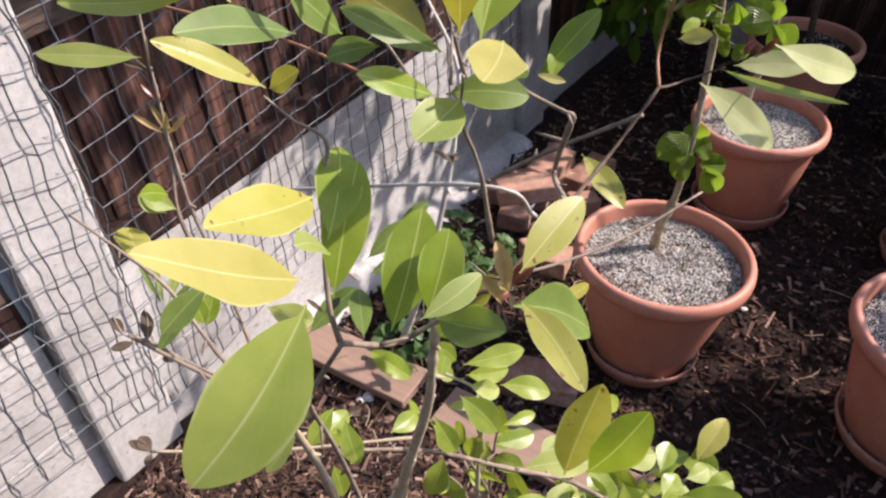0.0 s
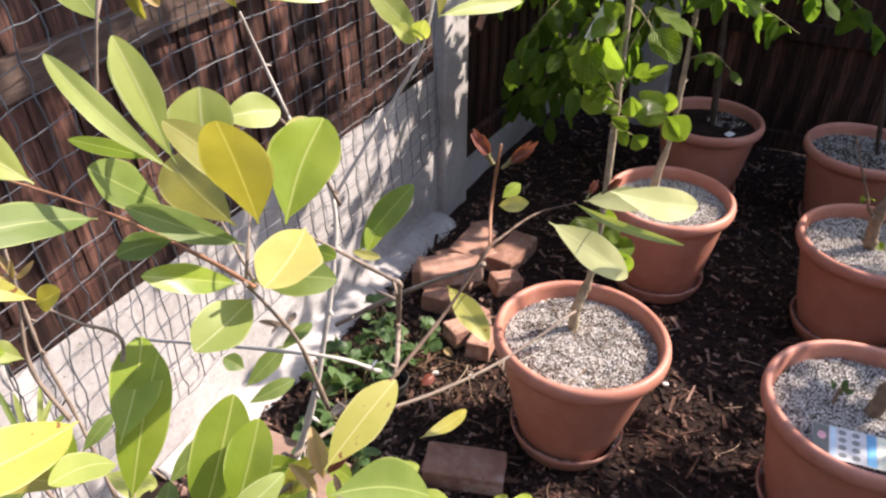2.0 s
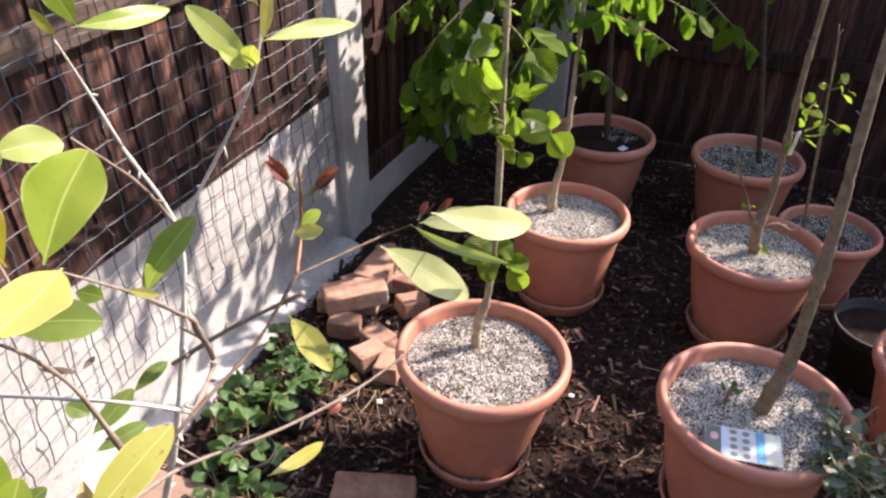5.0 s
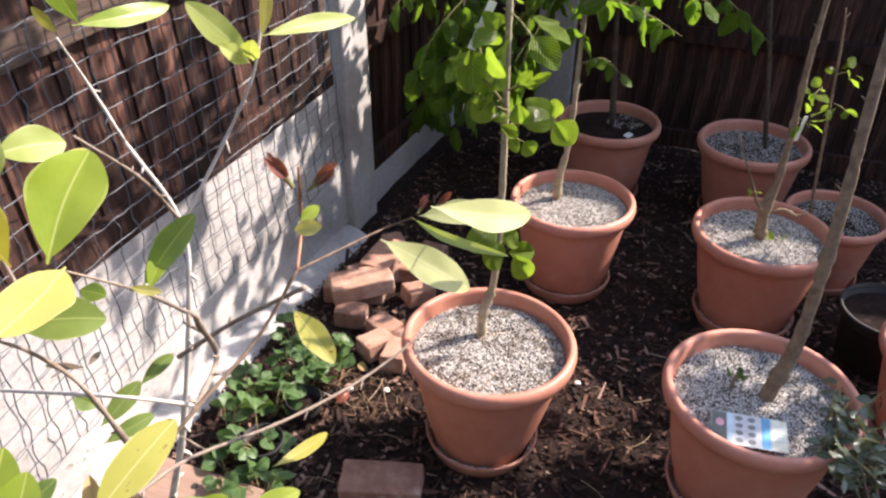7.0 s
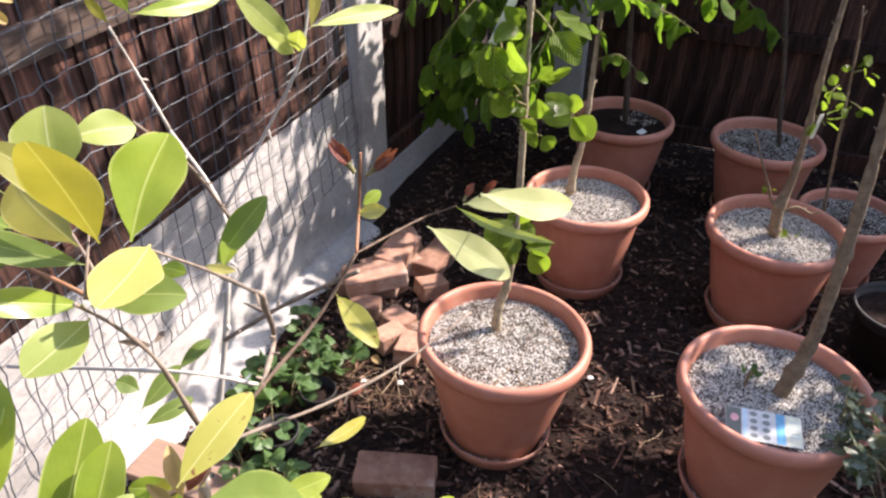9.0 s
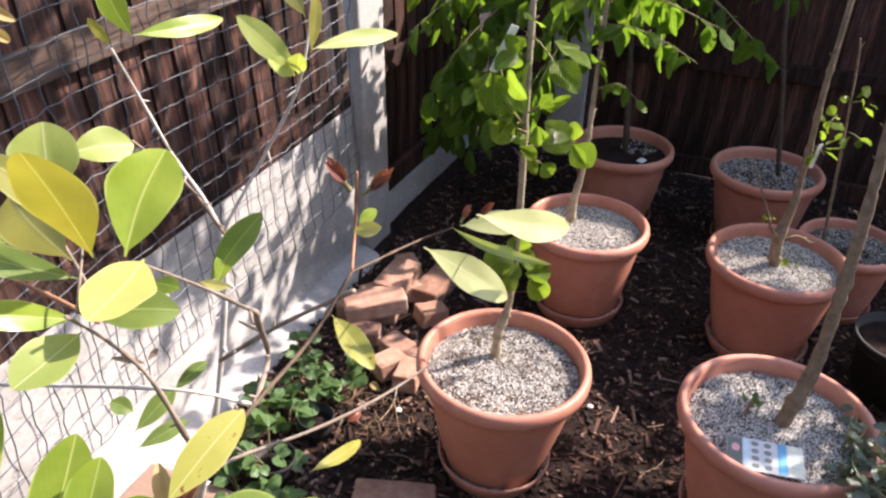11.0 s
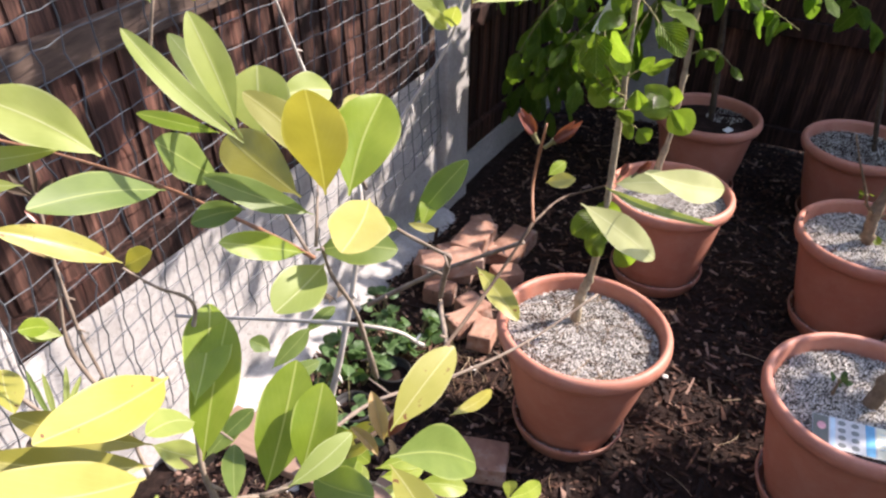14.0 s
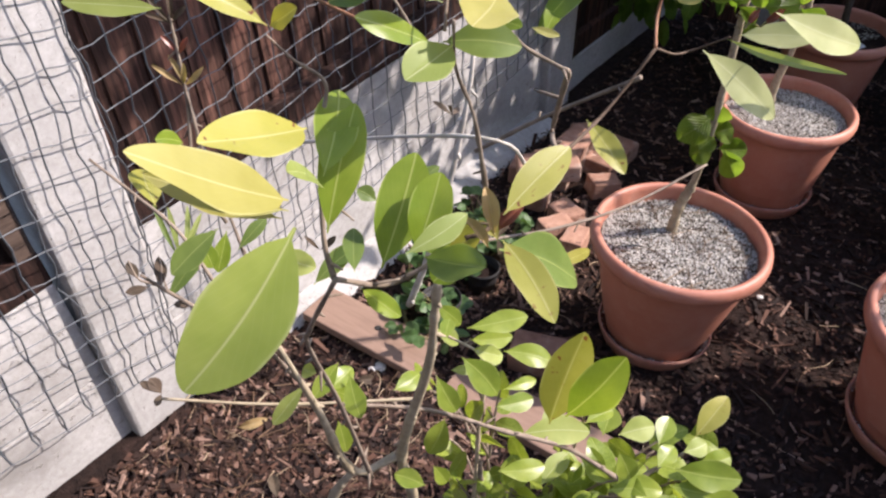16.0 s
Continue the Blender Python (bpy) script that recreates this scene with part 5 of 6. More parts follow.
    spray(t, HANG, ((0.932, 2.2, 0.86, 0.003), (0.88, 2.18, 0.90, 0.0025), (0.82, 2.16, 0.86, 0.0015)), 8, 0.075, 53, 0.7)
    spray(t, HANG, ((0.935, 2.2, 0.78, 0.003), (1.00, 2.18, 0.80, 0.002), (1.06, 2.15, 0.75, 0.001)), 6, 0.07, 54, 0.8)
    # leaves above the view, added for the shade they cast on the side fence
    clump(t, FRESH, (0.95, 2.2, 1.18), (0.22, 0.2, 0.14), 46, 0.085, 55, 0.8)

    # more crown out of view, placed to darken the fence by its shadow
    for i, (x, y, z) in enumerate(((0.82, 2.10, 1.62), (1.02, 2.22, 1.74), (0.84, 2.30, 1.86), (0.98, 2.08, 1.98))):
        stem(t, BARK_SAPLING, (0.933, 2.2, z - 0.22, 0.004), ((x + 0.933) / 2, (y + 2.2) / 2, z - 0.08, 0.003), (x, y, z, 0.0018))
        clump(t, FRESH, (x, y, z), (0.19, 0.19, 0.12), 48, 0.09, 880 + i, 0.5)

    t = thing("potted_sapling", pose(1.284, 2.75, 0.30), "leafy young tree with drooping branches before the dark fence", "sapling", group="saplings in pots")
    stem(t, BARK_SHADED, (1.290, 2.75, 0.27, 0.0125), (1.272, 2.75, 0.474, 0.0125), (1.254, 2.75, 0.654, 0.011), (1.23, 2.75, 1.0, 0.009), (1.20, 2.74, 1.5, 0.007), (1.18, 2.74, 2.0, 0.004))
    spray(t, HANG, ((1.235, 2.75, 0.95, 0.004), (1.40, 2.6, 0.98, 0.003), (1.55, 2.5, 0.86, 0.002), (1.68, 2.42, 0.74, 0.001)), 16, 0.098, 61, 1.1)
    spray(t, HANG, ((1.23, 2.75, 1.02, 0.004), (1.36, 2.7, 1.02, 0.003), (1.50, 2.65, 0.92, 0.002), (1.60, 2.6, 0.84, 0.001)), 16, 0.095, 62, 1.1)
    spray(t, HANG, ((1.24, 2.75, 0.92, 0.004), (1.05, 2.65, 0.98, 0.003), (0.80, 2.5, 0.82, 0.002), (0.62, 2.42, 0.66, 0.001)), 30, 0.105, 63, 1.1)
    spray(t, HANG, ((1.22, 2.75, 1.08, 0.004), (1.0, 2.7, 1.10, 0.003), (0.75, 2.6, 0.98, 0.002), (0.50, 2.5, 0.78, 0.001)), 34, 0.105, 64, 1.1)
    spray(t, HANG, ((1.22, 2.75, 1.12, 0.004), (0.95, 2.75, 1.18, 0.003), (0.68, 2.7, 1.08, 0.002), (0.48, 2.62, 0.96, 0.001)), 26, 0.105, 65, 1.1)
    spray(t, HANG, ((1.0, 2.62, 0.92, 0.003), (0.86, 2.5, 0.76, 0.002), (0.78, 2.42, 0.60, 0.001)), 22, 0.098, 66, 1.2)
    spray(t, HANG, ((0.80, 2.55, 0.86, 0.003), (0.64, 2.48, 0.74, 0.002), (0.53, 2.42, 0.60, 0.001)), 24, 0.098, 67, 1.2)
    spray(t, HANG, ((0.75, 2.6, 0.98, 0.003), (0.56, 2.5, 0.84, 0.002), (0.42, 2.42, 0.66, 0.001)), 20, 0.098, 78, 1.2)
    spray(t, HANG, ((0.75, 2.7, 1.08, 0.003), (0.55, 2.55, 1.0, 0.002), (0.38, 2.45, 0.90, 0.001)), 18, 0.098, 79, 1.2)
    clump(t, HANG, (0.68, 2.5, 0.68), (0.22, 0.15, 0.15), 60, 0.098, 70, 1.0)
    clump(t, HANG, (1.0, 2.5, 1.02), (0.45, 0.2, 0.10), 60, 0.098, 80, 1.0)
    spray(t, HANG, ((1.23, 2.75, 1.12, 0.004), (1.45, 2.75, 1.10, 0.003), (1.70, 2.7, 1.0, 0.002), (1.85, 2.65, 0.92, 0.001)), 16, 0.098, 81, 1.1)
    # top of the crown, beyond view, added to keep sun off the side fence
    clump(t, HANG, (1.15, 2.72, 1.35), (0.40, 0.28, 0.24), 150, 0.10, 68, 0.8)
    clump(t, HANG, (0.62, 2.85, 0.45), (0.16, 0.14, 0.20), 50, 0.098, 83, 1.0)
    clump(t, HANG, (0.80, 3.12, 0.50), (0.18, 0.2, 0.30), 80, 0.098, 84, 1.0)
    clump(t, HANG, (0.62, 2.75, 0.95), (0.18, 0.2, 0.2), 50, 0.098, 85, 1.0)
    clump(t, HANG, (1.35, 2.98, 1.05), (0.40, 0.16, 0.20), 150, 0.095, 82, 0.8)
    clump(t, HANG, (1.75, 2.80, 1.12), (0.32, 0.14, 0.10), 40, 0.105, 69, 0.9)

    t = thing("potted_sapling", pose(1.46, 1.86, 0.30), "bare forked sapling with a hanging label and few leaves", "sapling", group="saplings in pots")
    stem(t, BARK_BRANCH, (1.463, 1.86, 0.27, 0.0185), (1.452, 1.86, 0.36, 0.0165), (1.448, 1.86, 0.42, 0.0175), (1.464, 1.86, 0.52, 0.0110), (1.464, 1.86, 0.70, 0.0085), (1.458, 1.86, 0.88, 0.0078), (1.46, 1.86, 1.05, 0.007), (1.47, 1.87, 1.6, 0.004))
    stem(t, BARK_BRANCH, (1.440, 1.852, 0.42, 0.006), (1.400, 1.84, 0.46, 0.0045), (1.378, 1.83, 0.505, 0.0035), (1.330, 1.83, 0.60, 0.003), (1.288, 1.83, 0.69, 0.0018))
    stem(t, BARK_BRANCH, (1.462, 1.86, 0.40, 0.005), (1.50, 1.85, 0.42, 0.004), (1.545, 1.84, 0.40, 0.003), (1.57, 1.83, 0.41, 0.002))
    clump(t, FRESH, (1.48, 1.84, 0.71), (0.035, 0.03, 0.03), 5, 0.05, 71, 0.2)
    clump(t, FRESH, (1.495, 1.84, 0.80), (0.03, 0.03, 0.03), 6, 0.04, 72, 0.2)
    clump(t, FRESH, (1.375, 1.83, 0.505), (0.012, 0.012, 0.01), 3, 0.022, 73, 0.1)
    clump(t, FRESH, (1.50, 1.84, 0.315), (0.02, 0.02, 0.004), 3, 0.04, 74, 0.1)

    t = thing("potted_sapling", pose(1.126, 1.2, 0.31), "bare leaning sapling with smooth brown bark", "sapling", group="saplings in pots")
    stem(t, BARK_BRANCH, (1.110, 1.2, 0.28, 0.0200), (1.130, 1.2, 0.36, 0.0170), (1.155, 1.2, 0.489, 0.0150), (1.157, 1.2, 0.60, 0.0130), (1.156, 1.2, 0.716, 0.0125), (1.149, 1.2, 0.886, 0.0115), (1.139, 1.2, 1.02, 0.010), (1.12, 1.21, 1.5, 0.006))
    stem(t, BARK_BRANCH, (1.05, 1.235, 0.30, 0.004), (1.052, 1.235, 0.34, 0.0035), (1.056, 1.235, 0.375, 0.0025))
    clump(t, WEED, (1.055, 1.235, 0.37), (0.012, 0.012, 0.02), 6, 0.022, 75, -0.4)

    t = thing("potted_sapling", pose(1.745, 2.05, 0.26), "thin bare whip with a few fresh leaves", "sapling", group="saplings in pots")
    stem(t, BARK_BRANCH, (1.765, 2.05, 0.22, 0.006), (1.745, 2.05, 0.32, 0.0052), (1.714, 2.05, 0.584, 0.0042), (1.677, 2.05, 0.873, 0.003), (1.66, 2.05, 0.96, 0.002))
    clump(t, FRESH, (1.725, 2.03, 0.66), (0.035, 0.03, 0.03), 6, 0.05, 76, 0.2)
    clump(t, FRESH, (1.70, 2.03, 0.77), (0.045, 0.03, 0.03), 7, 0.045, 77, 0.2)

    t = thing("potted_sapling", pose(1.80, 2.45, 0.30), "bare young tree in deep shade", "sapling", group="saplings in pots")
    stem(t, BARK_SHADED, (1.80, 2.45, 0.27, 0.0080), (1.76, 2.45, 0.45, 0.0085), (1.718, 2.45, 0.659, 0.0075), (1.67, 2.45, 0.86, 0.007), (1.62, 2.45, 1.2, 0.006), (1.58, 2.45, 1.7, 0.004))

    # added tree, crown out of view: shades the nearest pots from the sunny side
    t = thing("potted_sapling", pose(1.72, 1.26, 0.28), "leafy young tree added to shade the pots beside it", "sapling", group="saplings in pots")
    stem(t, BARK_SAPLING, (1.72, 1.26, 0.24, 0.014), (1.80, 1.28, 0.40, 0.012), (1.98, 1.36, 0.75, 0.010), (2.10, 1.45, 1.1, 0.008), (2.14, 1.52, 1.6, 0.004))
    for i, (x, y, z) in enumerate(((2.02, 1.20, 1.05), (2.25, 1.30, 1.2), (2.05, 1.62, 1.25), (2.30, 1.65, 1.15), (2.2, 1.15, 1.35), (2.12, 1.75, 0.95), (2.15, 1.45, 1.5))):
        stem(t, BARK_SAPLING, (2.06, 1.42, z - 0.25, 0.005), ((x + 2.06) / 2, (y + 1.42) / 2, z - 0.08, 0.004), (x, y, z, 0.002))
        clump(t, FRESH, (x, y, z), (0.17, 0.18, 0.13), 34, 0.095, 900 + i, 0.6)


# ---------------------------------------------------------------- bricks, planks and small things
def brick_mesh(seed, broken=False):
    rnd = random.Random(seed)
    bm = bmesh.new()
    lx = 0.205 if not broken else rnd.uniform(0.055, 0.10)
    box(bm, pose(0, 0, 0), lx, 0.100, 0.064, 0.006)
    bmesh.ops.subdivide_edges(bm, edges=bm.edges[:], cuts=2, use_grid_fill=True)
    for v in bm.verts:
        v.co += v.normal * (0.0035 * noise.noise(v.co * 38 + Vector((seed, 0, 0))))
        if broken and v.co.x > lx * 0.25:
            v.co.x -= 0.012 * abs(noise.noise(Vector((v.co.y * 22, v.co.z * 22, seed)))) + 0.010 * v.co.z / 0.064
    me = bpy.data.meshes.new("brick")
    bm.to_mesh(me)
    bm.free()
    me.materials.append(BRICK)
    return me


def build_bricks():
    meshes = [brick_mesh(3), brick_mesh(4), brick_mesh(5, True), brick_mesh(6, True)]

    def lay(k, x, y, z, rx, ry, rz, label):
        ob = new("brick", meshes[k])
        ob.matrix_world = pose(x, y, z, rx, ry, rz)
        tagged(ob, label, "brick", group="pile of old bricks")

    lay(1, 0.285, 2.24, 0.004, 0, 0, 20, "old orange-red brick lying in a pile by the fence")
    lay(0, 0.222, 2.100, 0.066, 3, -3, 8, "old orange-red brick on top of the pile")
    lay(2, 0.18, 2.02, 0.004, 0, 0, 70, "broken half of an orange brick on the mulch")
    lay(0, 0.20, 2.16, 0.002, 0, 0, -14, "old orange-red brick under another one")
    lay(3, 0.285, 1.93, 0.002, 0, 0, 35, "broken orange brick end beside the weeds")
    lay(1, 0.300, 2.225, 0.068, 6, 4, 62, "dusty old red brick lying across the pile")
    lay(0, 0.45, 2.27, 0.004, 0, 0, 55, "old red brick in the shade")
    lay(2, 0.405, 2.10, 0.004, 6, 0, 110, "broken piece of red brick")
    lay(3, 0.36, 2.40, 0.004, 0, 0, 10, "broken red brick by the fence foot")
    lay(2, 0.30, 1.80, 0.003, 0, 0, 160, "small broken brick on the mulch")
    lay(2, 0.245, 1.86, 0.003, 0, 0, 120, "small broken brick on the mulch")
    lay(1, 0.225, 1.318, 0.004, 0, 0, -12, "flat brown brick lying as edging")


def make_plank():
    k = Mat("brown_plank", 0.75, spec=0.3)
    grain = k.noise(20, 6, 0.6, (0.4, 4, 4))
    c = k.ramp(grain, (0.25, (0.21, 0.135, 0.10)), (0.75, (0.29, 0.195, 0.145)))
    return k.colour(c).bump(grain, 0.4, 0.002).m


def build_planks():
    mat = make_plank()
    for x0, y0, x1, y1, z, label in ((-0.425, 1.455, -0.09, 1.270, 0.030, "short brown edging plank lying in the sun"), (-0.02, 1.235, 0.47, 0.955, 0.012, "brown wooden edging plank half buried in mulch")):
        d = Vector((x1 - x0, y1 - y0, 0))
        bm = bmesh.new()
        box(bm, pose(d.length / 2, 0, 0), d.length, 0.125, 0.028, 0.004)
        ob = part("edging_plank", bm, mat)
        ob.matrix_world = pose(x0, y0, z, 0, 0, math.degrees(math.atan2(d.y, d.x)))
        tagged(ob, label, "plank", group="edging planks")
        bm = bmesh.new()
        bmesh.ops.create_uvsphere(bm, u_segments=10, v_segments=6, radius=0.010, matrix=pose(d.length * 0.55, 0.01, 0.028) @ Matrix.Diagonal((1, 1, 0.25, 1)))
        part("screw_head", bm, BLACK, ob, "dark rusty screw head")


def build_weeds():
    rnd = random.Random(77)
    spots = ((-0.18, 1.56, 0.11), (-0.085, 1.47, 0.13), (-0.06, 1.63, 0.12), (0.03, 1.715, 0.11), (0.10, 1.80, 0.09), (-0.01, 1.90, 0.10), (-0.075, 1.33, 0.10), (-0.02, 1.76, 0.12), (-0.13, 1.70, 0.10), (-0.16, 1.40, 0.08))
    for n, (x, y, h) in enumerate(spots):
        t = thing("weed", pose(x, y, lie(x, y)), "low green leafy weed growing at the fence foot", "weed", group="weeds along the fence")
        for i in range(7):
            a, r = rnd.uniform(0, 6.28), rnd.uniform(0.015, 0.062)
            top = Vector((x + r * math.cos(a), y + r * math.sin(a), lie(x, y) + h * rnd.uniform(0.45, 1.1)))
            stalk = stem(t, BARK_GREEN, (x, y, lie(x, y) - 0.005, 0.0016), ((x + top.x) / 2, (y + top.y) / 2, top.z * 0.7, 0.0013), (*top, 0.001))
            for k in (-1, 0, 1):
                b = a + k * 1.15
                sprig(t, WEED, top, (math.cos(b), math.sin(b), rnd.uniform(-0.2, 0.35)), rnd.uniform(0.032, 0.052), rnd, stalk)


def nursery_pot(x, y, r, h, label):
    bm = bmesh.new()
    lathe(bm, [(0.01, 0.0), (r * 0.76, 0.0), (r * 0.95, h - 0.014), (r * 1.03, h - 0.014), (r * 1.04, h), (r * 0.98, h + 0.001), (r * 0.95, h - 0.02), (r * 0.93, h - 0.04)], 36)
    ob = part("nursery_pot", bm, BLACK, smooth=True)
    bm = bmesh.new()
    lathe(bm, [(0.002, h - 0.022), (r * 0.5, h - 0.025), (r * 0.945, h - 0.03)], 30)
    part("compost", bm, SOIL, ob, "dark crumbly compost")
    ob.matrix_world = pose(x, y, lie(x, y) - 0.002)
    return tagged(ob, label, "plant pot", group="black nursery pots")


def build_label_card():
    m = Matrix.Translation((1.022, 1.094, 0.345)) @ pose(0, 0, 0, 4, -2, -24.5)
    top = thing("plant_label_card", m, "printed white plant label card lying on the grit", "label card")
    ink = {"white": plain("print_white", (0.52, 0.53, 0.52), 0.5), "blue": plain("print_blue", (0.10, 0.33, 0.52), 0.4), "grey": plain("print_grey", (0.16, 0.18, 0.17), 0.45), "pink": plain("print_pink", (0.62, 0.30, 0.32), 0.4),
           "dark": plain("print_dark", (0.10, 0.11, 0.09), 0.45), "cream": plain("print_cream", (0.66, 0.66, 0.50), 0.45), "pale": plain("print_pale", (0.45, 0.60, 0.68), 0.45)}

    def patch(name, x, y, w, h, z, col, label="", round_=False):
        bm = bmesh.new()
        if round_:
            bmesh.ops.create_cone(bm, cap_ends=True, segments=14, radius1=w / 2, radius2=w / 2, depth=0.0006, matrix=pose(x, y, z) @ Matrix.Diagonal((1, h / w, 1, 1)))
        else:
            box(bm, pose(x, y, z), w, h, 0.0006)
        part(name, bm, ink[col], top, label)

    patch("card", 0, 0, 0.158, 0.088, 0, "white")
    patch("photo", -0.062, 0, 0.032, 0.084, 0.0007, "dark", "printed plant photo")
    patch("flower_print", -0.060, 0.012, 0.018, 0.022, 0.0014, "pink", round_=True)
    patch("stripe", -0.038, 0, 0.010, 0.084, 0.0007, "pale")
    patch("stripe", 0.035, 0, 0.018, 0.084, 0.0007, "blue", "blue printed stripe")
    patch("stripe", 0.062, 0, 0.030, 0.084, 0.0007, "cream")
    for i in range(2):
        for j in range(4):
            patch("round_print", -0.020 + 0.026 * i, 0.031 - 0.0205 * j, 0.016, 0.013, 0.0010, "grey", round_=True)
    for j in range(5):
        patch("text_bar", 0.063, 0.024 - 0.010 * j, 0.020, 0.0022, 0.0014, "pale")


def tag(x, y, z, w, h, turn, label):
    bm = bmesh.new()
    box(bm, pose(0, 0, -h), w, 0.0012, h, 0.0004)
    for v in bm.verts:
        v.co.y += 0.006 * (v.co.z / h) ** 2
    ob = part("plant_tag", bm, WHITE)
    ob.matrix_world = pose(x, y, z, *turn)
    tagged(ob, label, "plant tag", group="plant tags")
    bm = bmesh.new()
    tube(bm, [(0, 0, -0.004, 0.0008), (0.004, 0.004, 0.012, 0.0008), (0.0, 0.010, 0.03, 0.0008)], 4, 5)
    part("tie", bm, BARK_GREEN, ob)


def build_small():
    build_label_card()
    tag(0.507, 1.50, 1.175, 0.018, 0.10, (0, 24, 10), "long white plastic plant tag hanging from the trunk")
    tag(1.478, 1.835, 0.73, 0.018, 0.075, (0, 6, 20), "white plastic plant tag tied to the sapling")
    bm = bmesh.new()
    box(bm, pose(0, 0, 0), 0.035, 0.026, 0.0025, 0.001)
    ob = part("paper_scrap", bm, WHITE)
    ob.matrix_world = pose(1.315, 2.64, 0.312, 8, -6, 30)
    tagged(ob, "small white scrap lying on the dark compost", "scrap")
    nursery_pot(-0.075, 1.47, 0.055, 0.085, "small black nursery pot among the weeds")
    nursery_pot(0.03, 1.62, 0.05, 0.08, "small black nursery pot of seedlings")
    nursery_pot(1.76, 1.60, 0.13, 0.20, "large black nursery pot in the shade")
    # the low glossy plant in front of the card pot
    t = thing("small_leaved_plant", pose(1.19, 1.065, 0.30), "low plant with small dark glossy leaves", "plant")
    rnd = random.Random(91)
    for i in range(30):
        a = rnd.uniform(-2.9, 1.2)
        r = rnd.uniform(0.02, 0.20)
        foot = Vector((1.19 + 0.02 * math.cos(a), 1.065 + 0.02 * math.sin(a), 0.298))
        top = Vector((1.18 + r * math.cos(a), 1.04 + r * math.sin(a), 0.345 + 0.06 * rnd.random()))
        rows = ((*foot, 0.0016), (*((foot + top) / 2 + Vector((0, 0, 0.025))), 0.0013), (*top, 0.0008))
        spray(t, DULL if rnd.random() < 0.93 else WEED, rows, 8, 0.032, 900 + i, 0.15)
    # the dark little bush that leans over the rim from the ground
    t = thing("small_leaved_bush", pose(1.28, 0.88, lie(1.28, 0.88)), "dark small-leaved bush leaning over the pot rim", "bush")
    for i, (x, y, z) in enumerate(((1.16, 0.93, 0.40), (1.24, 0.90, 0.42), (1.30, 0.92, 0.36), (1.22, 0.88, 0.28), (1.32, 0.88, 0.22), (1.24, 0.87, 0.14), (1.10, 0.90, 0.08), (1.34, 0.90, 0.10), (1.20, 0.97, 0.42))):
        stem(t, BARK, (1.28, 0.88, -0.01, 0.004), ((x + 1.28) / 2 + 0.01, (y + 0.87) / 2, z * 0.55, 0.003), (x, y, z, 0.0015))
        clump(t, DULL if i not in (5, 6, 7) else WEED, (x, y, z), (0.055, 0.045, 0.05), 26, 0.036, 1300 + i, -0.1)
    # dead curled leaves caught in the twigs
    t = thing("dry_leaf_cluster", pose(-0.027, 0.47, 1.50), "curled brown and yellow dead leaves on a twig", "dead leaves")
    leaf(t, (-0.022, 0.50, 1.462), (-0.009, 0.512, 1.444), 0.007, LEAF_DEAD, 0.7, 0.6)
    leaf(t, (-0.027, 0.50, 1.475), (-0.003, 0.515, 1.456), 0.007, LEAF_DEAD, 0.6, 0.7)
    leaf(t, (-0.027, 0.50, 1.478), (-0.021, 0.510, 1.434), 0.008, LEAF_OLIVE, 0.7, 0.5)
    stem(t, BARK, (-0.047, 0.475, 1.40, 0.0012), (-0.035, 0.48, 1.45, 0.001), (-0.027, 0.50, 1.48, 0.001))


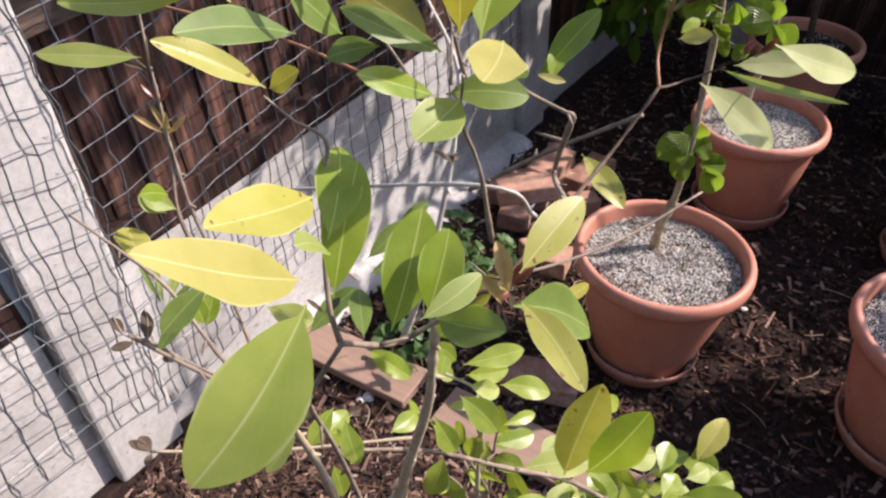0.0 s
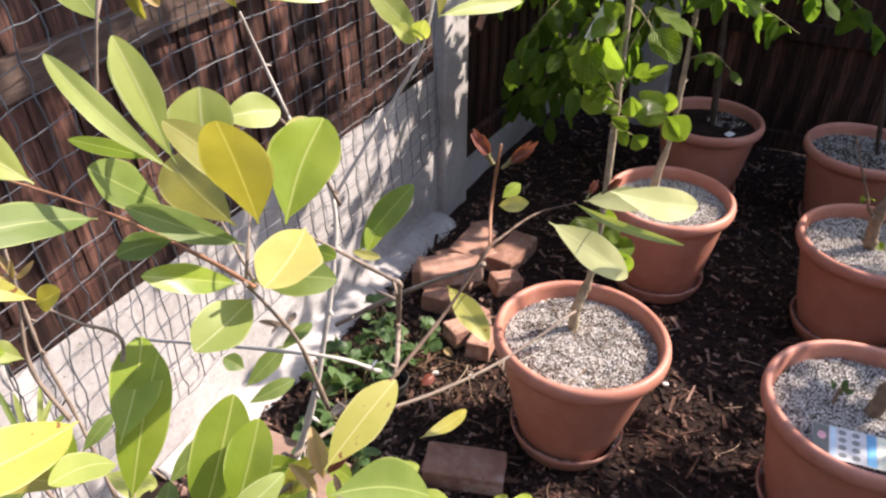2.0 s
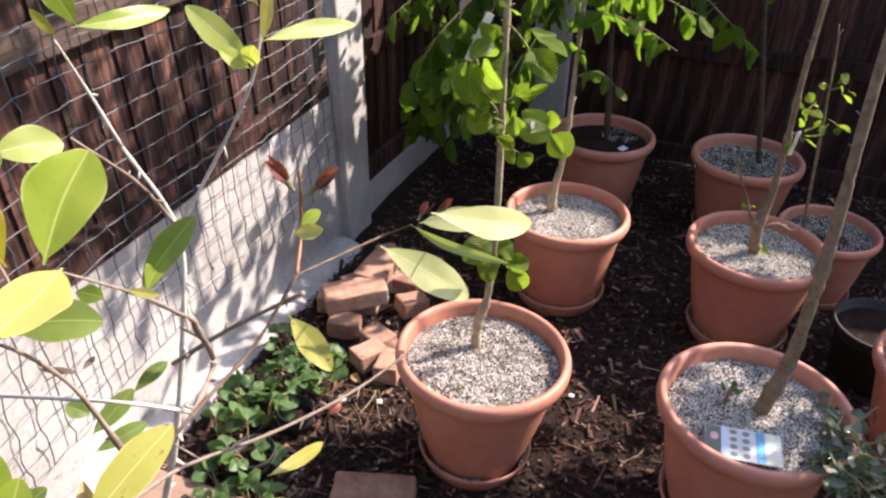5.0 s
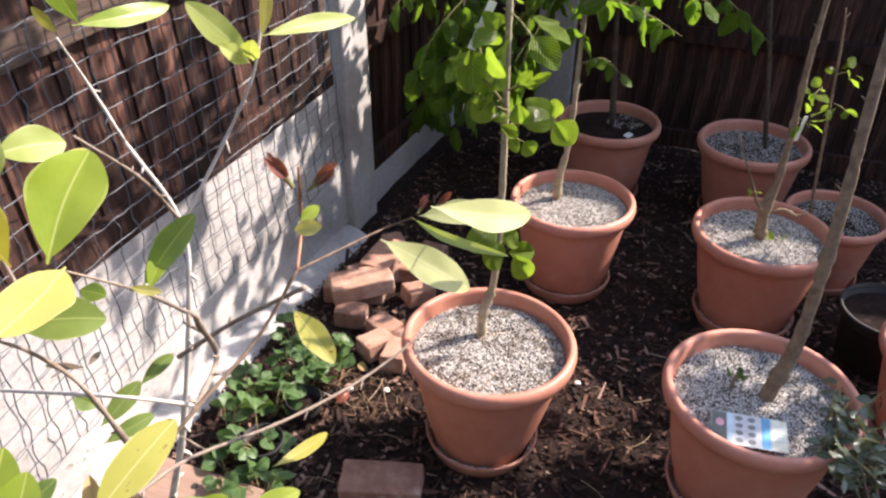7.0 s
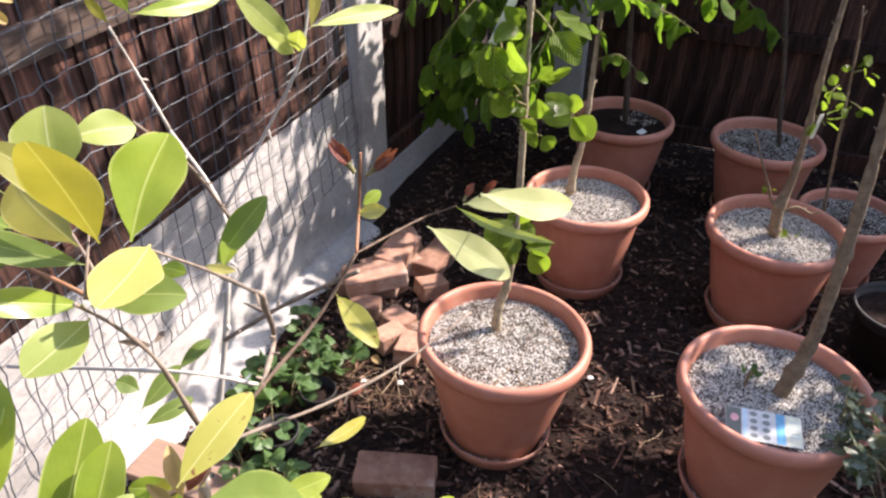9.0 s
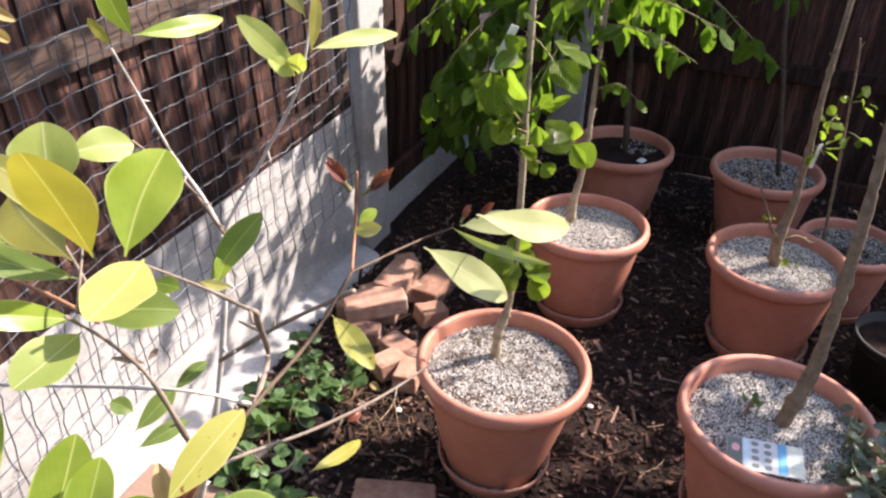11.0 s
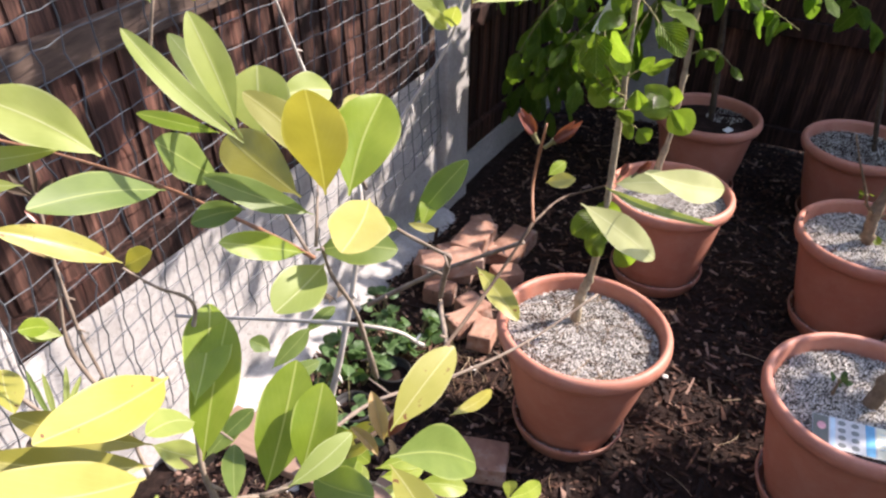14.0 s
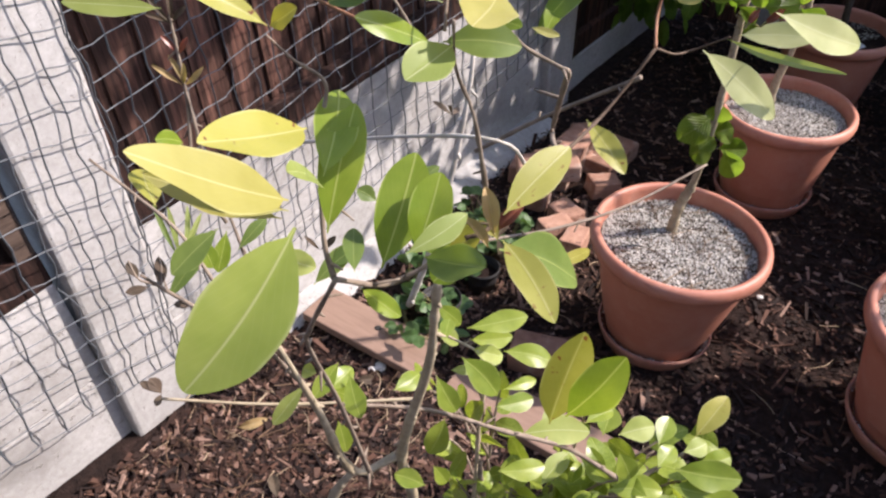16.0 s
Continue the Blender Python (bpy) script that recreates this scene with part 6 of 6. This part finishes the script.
def build_litter():
    """Dry stalks, leaf scraps and straw on the mulch."""
    rnd = random.Random(5)
    verts, faces = [], []

    def stick(x, y, z, length, r, a, tilt, bow):
        n, prev = 5, None
        for i in range(n + 1):
            u = i / n - 0.5
            d = Vector((math.cos(a), math.sin(a), math.tan(tilt)))
            p = Vector((x, y, z)) + d * (u * length) + Vector((-math.sin(a), math.cos(a), 0.5)) * (bow * length * (0.25 - u * u))
            k = len(verts)
            for q in range(4):
                w = math.pi / 2 * q
                verts.append(p + Vector((-math.sin(a) * math.cos(w) * r, math.cos(a) * math.cos(w) * r, math.sin(w) * r)))
            if prev is not None:
                faces.extend((prev + q, prev + (q + 1) % 4, k + (q + 1) % 4, k + q) for q in range(4))
            prev = k

    for cx, cy, sx, sy, count in ((0.17, 1.68, 0.09, 0.10, 120), (-0.33, 0.95, 0.25, 0.25, 300), (0.9, 1.6, 0.5, 0.5, 120), (0.0, 1.1, 0.3, 0.2, 70)):
        for i in range(count):
            x, y = rnd.gauss(cx, sx), rnd.gauss(cy, sy)
            if (x - 0.19) * 0.852 - (y - 2.53) * 0.523 < 0.03:
                continue
            stick(x, y, lie(x, y) + rnd.uniform(0.008, 0.022), rnd.uniform(0.02, 0.11), rnd.uniform(0.0006, 0.0018), rnd.uniform(0, 6.3), rnd.gauss(0, 0.18), rnd.gauss(0, 0.3))
    me = bpy.data.meshes.new("dry_litter")
    me.from_pydata(verts, [], faces)
    k = Mat("straw", 0.8, spec=0.2)
    k.colour(k.ramp(k.island(), (0.0, (0.07, 0.042, 0.025)), (0.7, (0.16, 0.10, 0.06)), (1.0, (0.40, 0.31, 0.21))))
    me.materials.append(k.m)
    tagged(new("dry_litter", me), "dry brown stalks and straw scattered on the mulch", "litter", kind="stuff")
    # stalks on the grit of the nearest pot
    verts.clear()
    faces.clear()
    for i in range(105):
        a, r = rnd.uniform(0, 6.28), 0.178 * math.sqrt(rnd.random())
        stick(0.518 + r * math.cos(a), 1.455 + r * math.sin(a), lie(0.518, 1.455) + 0.330 - 0.04 * r * math.cos(a), rnd.uniform(0.02, 0.09), rnd.uniform(0.0006, 0.0012), rnd.uniform(0, 6.3), rnd.gauss(0, 0.05), rnd.gauss(0, 0.3))
    me2 = bpy.data.meshes.new("dry_stalks")
    me2.from_pydata(verts, [], faces)
    me2.materials.append(k.m)
    tagged(new("dry_stalks", me2), "thin dry stalks lying on the pale grit", "litter", kind="stuff")


def build_strays():
    """Fallen leaves, twigs and a few pale stones lying on the mulch."""
    def fallen(x, y, a, length, width, material, label):
        z = lie(x, y) + 0.016
        t = thing("fallen_leaf", pose(x, y, z), label, "fallen leaf", group="fallen leaves")
        leaf(t, (x, y, z), (x + length * math.cos(a), y + length * math.sin(a), z + 0.014), width, material, 0.5, 0.5, 1.1)

    fallen(0.115, 1.645, 0.6, 0.050, 0.030, LEAF_BUD, "fallen red-brown leaf curled on the mulch")
    fallen(0.215, 1.76, 2.2, 0.045, 0.022, LEAF_DEAD, "dry tan leaf curled beside the bricks")
    fallen(-0.215, 1.215, 3.6, 0.048, 0.024, LEAF_WITHER, "withered dark leaf on the mulch")
    fallen(-0.52, 1.02, 0.3, 0.070, 0.022, LEAF_DEAD, "dry tan leaf lying near the fence foot")
    fallen(-0.40, 0.90, 5.2, 0.060, 0.024, LEAF_WITHER, "withered dark leaf on the mulch")
    fallen(-0.30, 1.10, 1.4, 0.055, 0.022, LEAF_BUD, "fallen red-brown leaf curled on the mulch")
    stone = plain("pale_stone", (0.62, 0.60, 0.56), 0.8, vary=0.25, scale=60)
    for i, (x, y, r) in enumerate(((-0.215, 1.265, 0.016), (-0.235, 1.25, 0.010), (0.16, 1.70, 0.011), (0.265, 1.68, 0.009), (-0.135, 1.50, 0.011), (0.83, 1.62, 0.009))):
        bm = bmesh.new()
        bmesh.ops.create_icosphere(bm, subdivisions=2, radius=r)
        for v in bm.verts:
            v.co *= 1 + 0.35 * noise.noise(v.co * 70 + Vector((i * 3.0, 0, 0)))
            v.co.z *= 0.55
        ob = part("stone", bm, stone)
        ob.matrix_world = pose(x, y, lie(x, y) + 0.012, 0, 0, 50 * i)
        tagged(ob, "small pale stone lying on the bark mulch", "stone", group="pale stones on the mulch")


build_tall_shrub()
build_low_shrub()
build_saplings()
build_bricks()
build_planks()
build_weeds()
build_small()
build_litter()
build_strays()
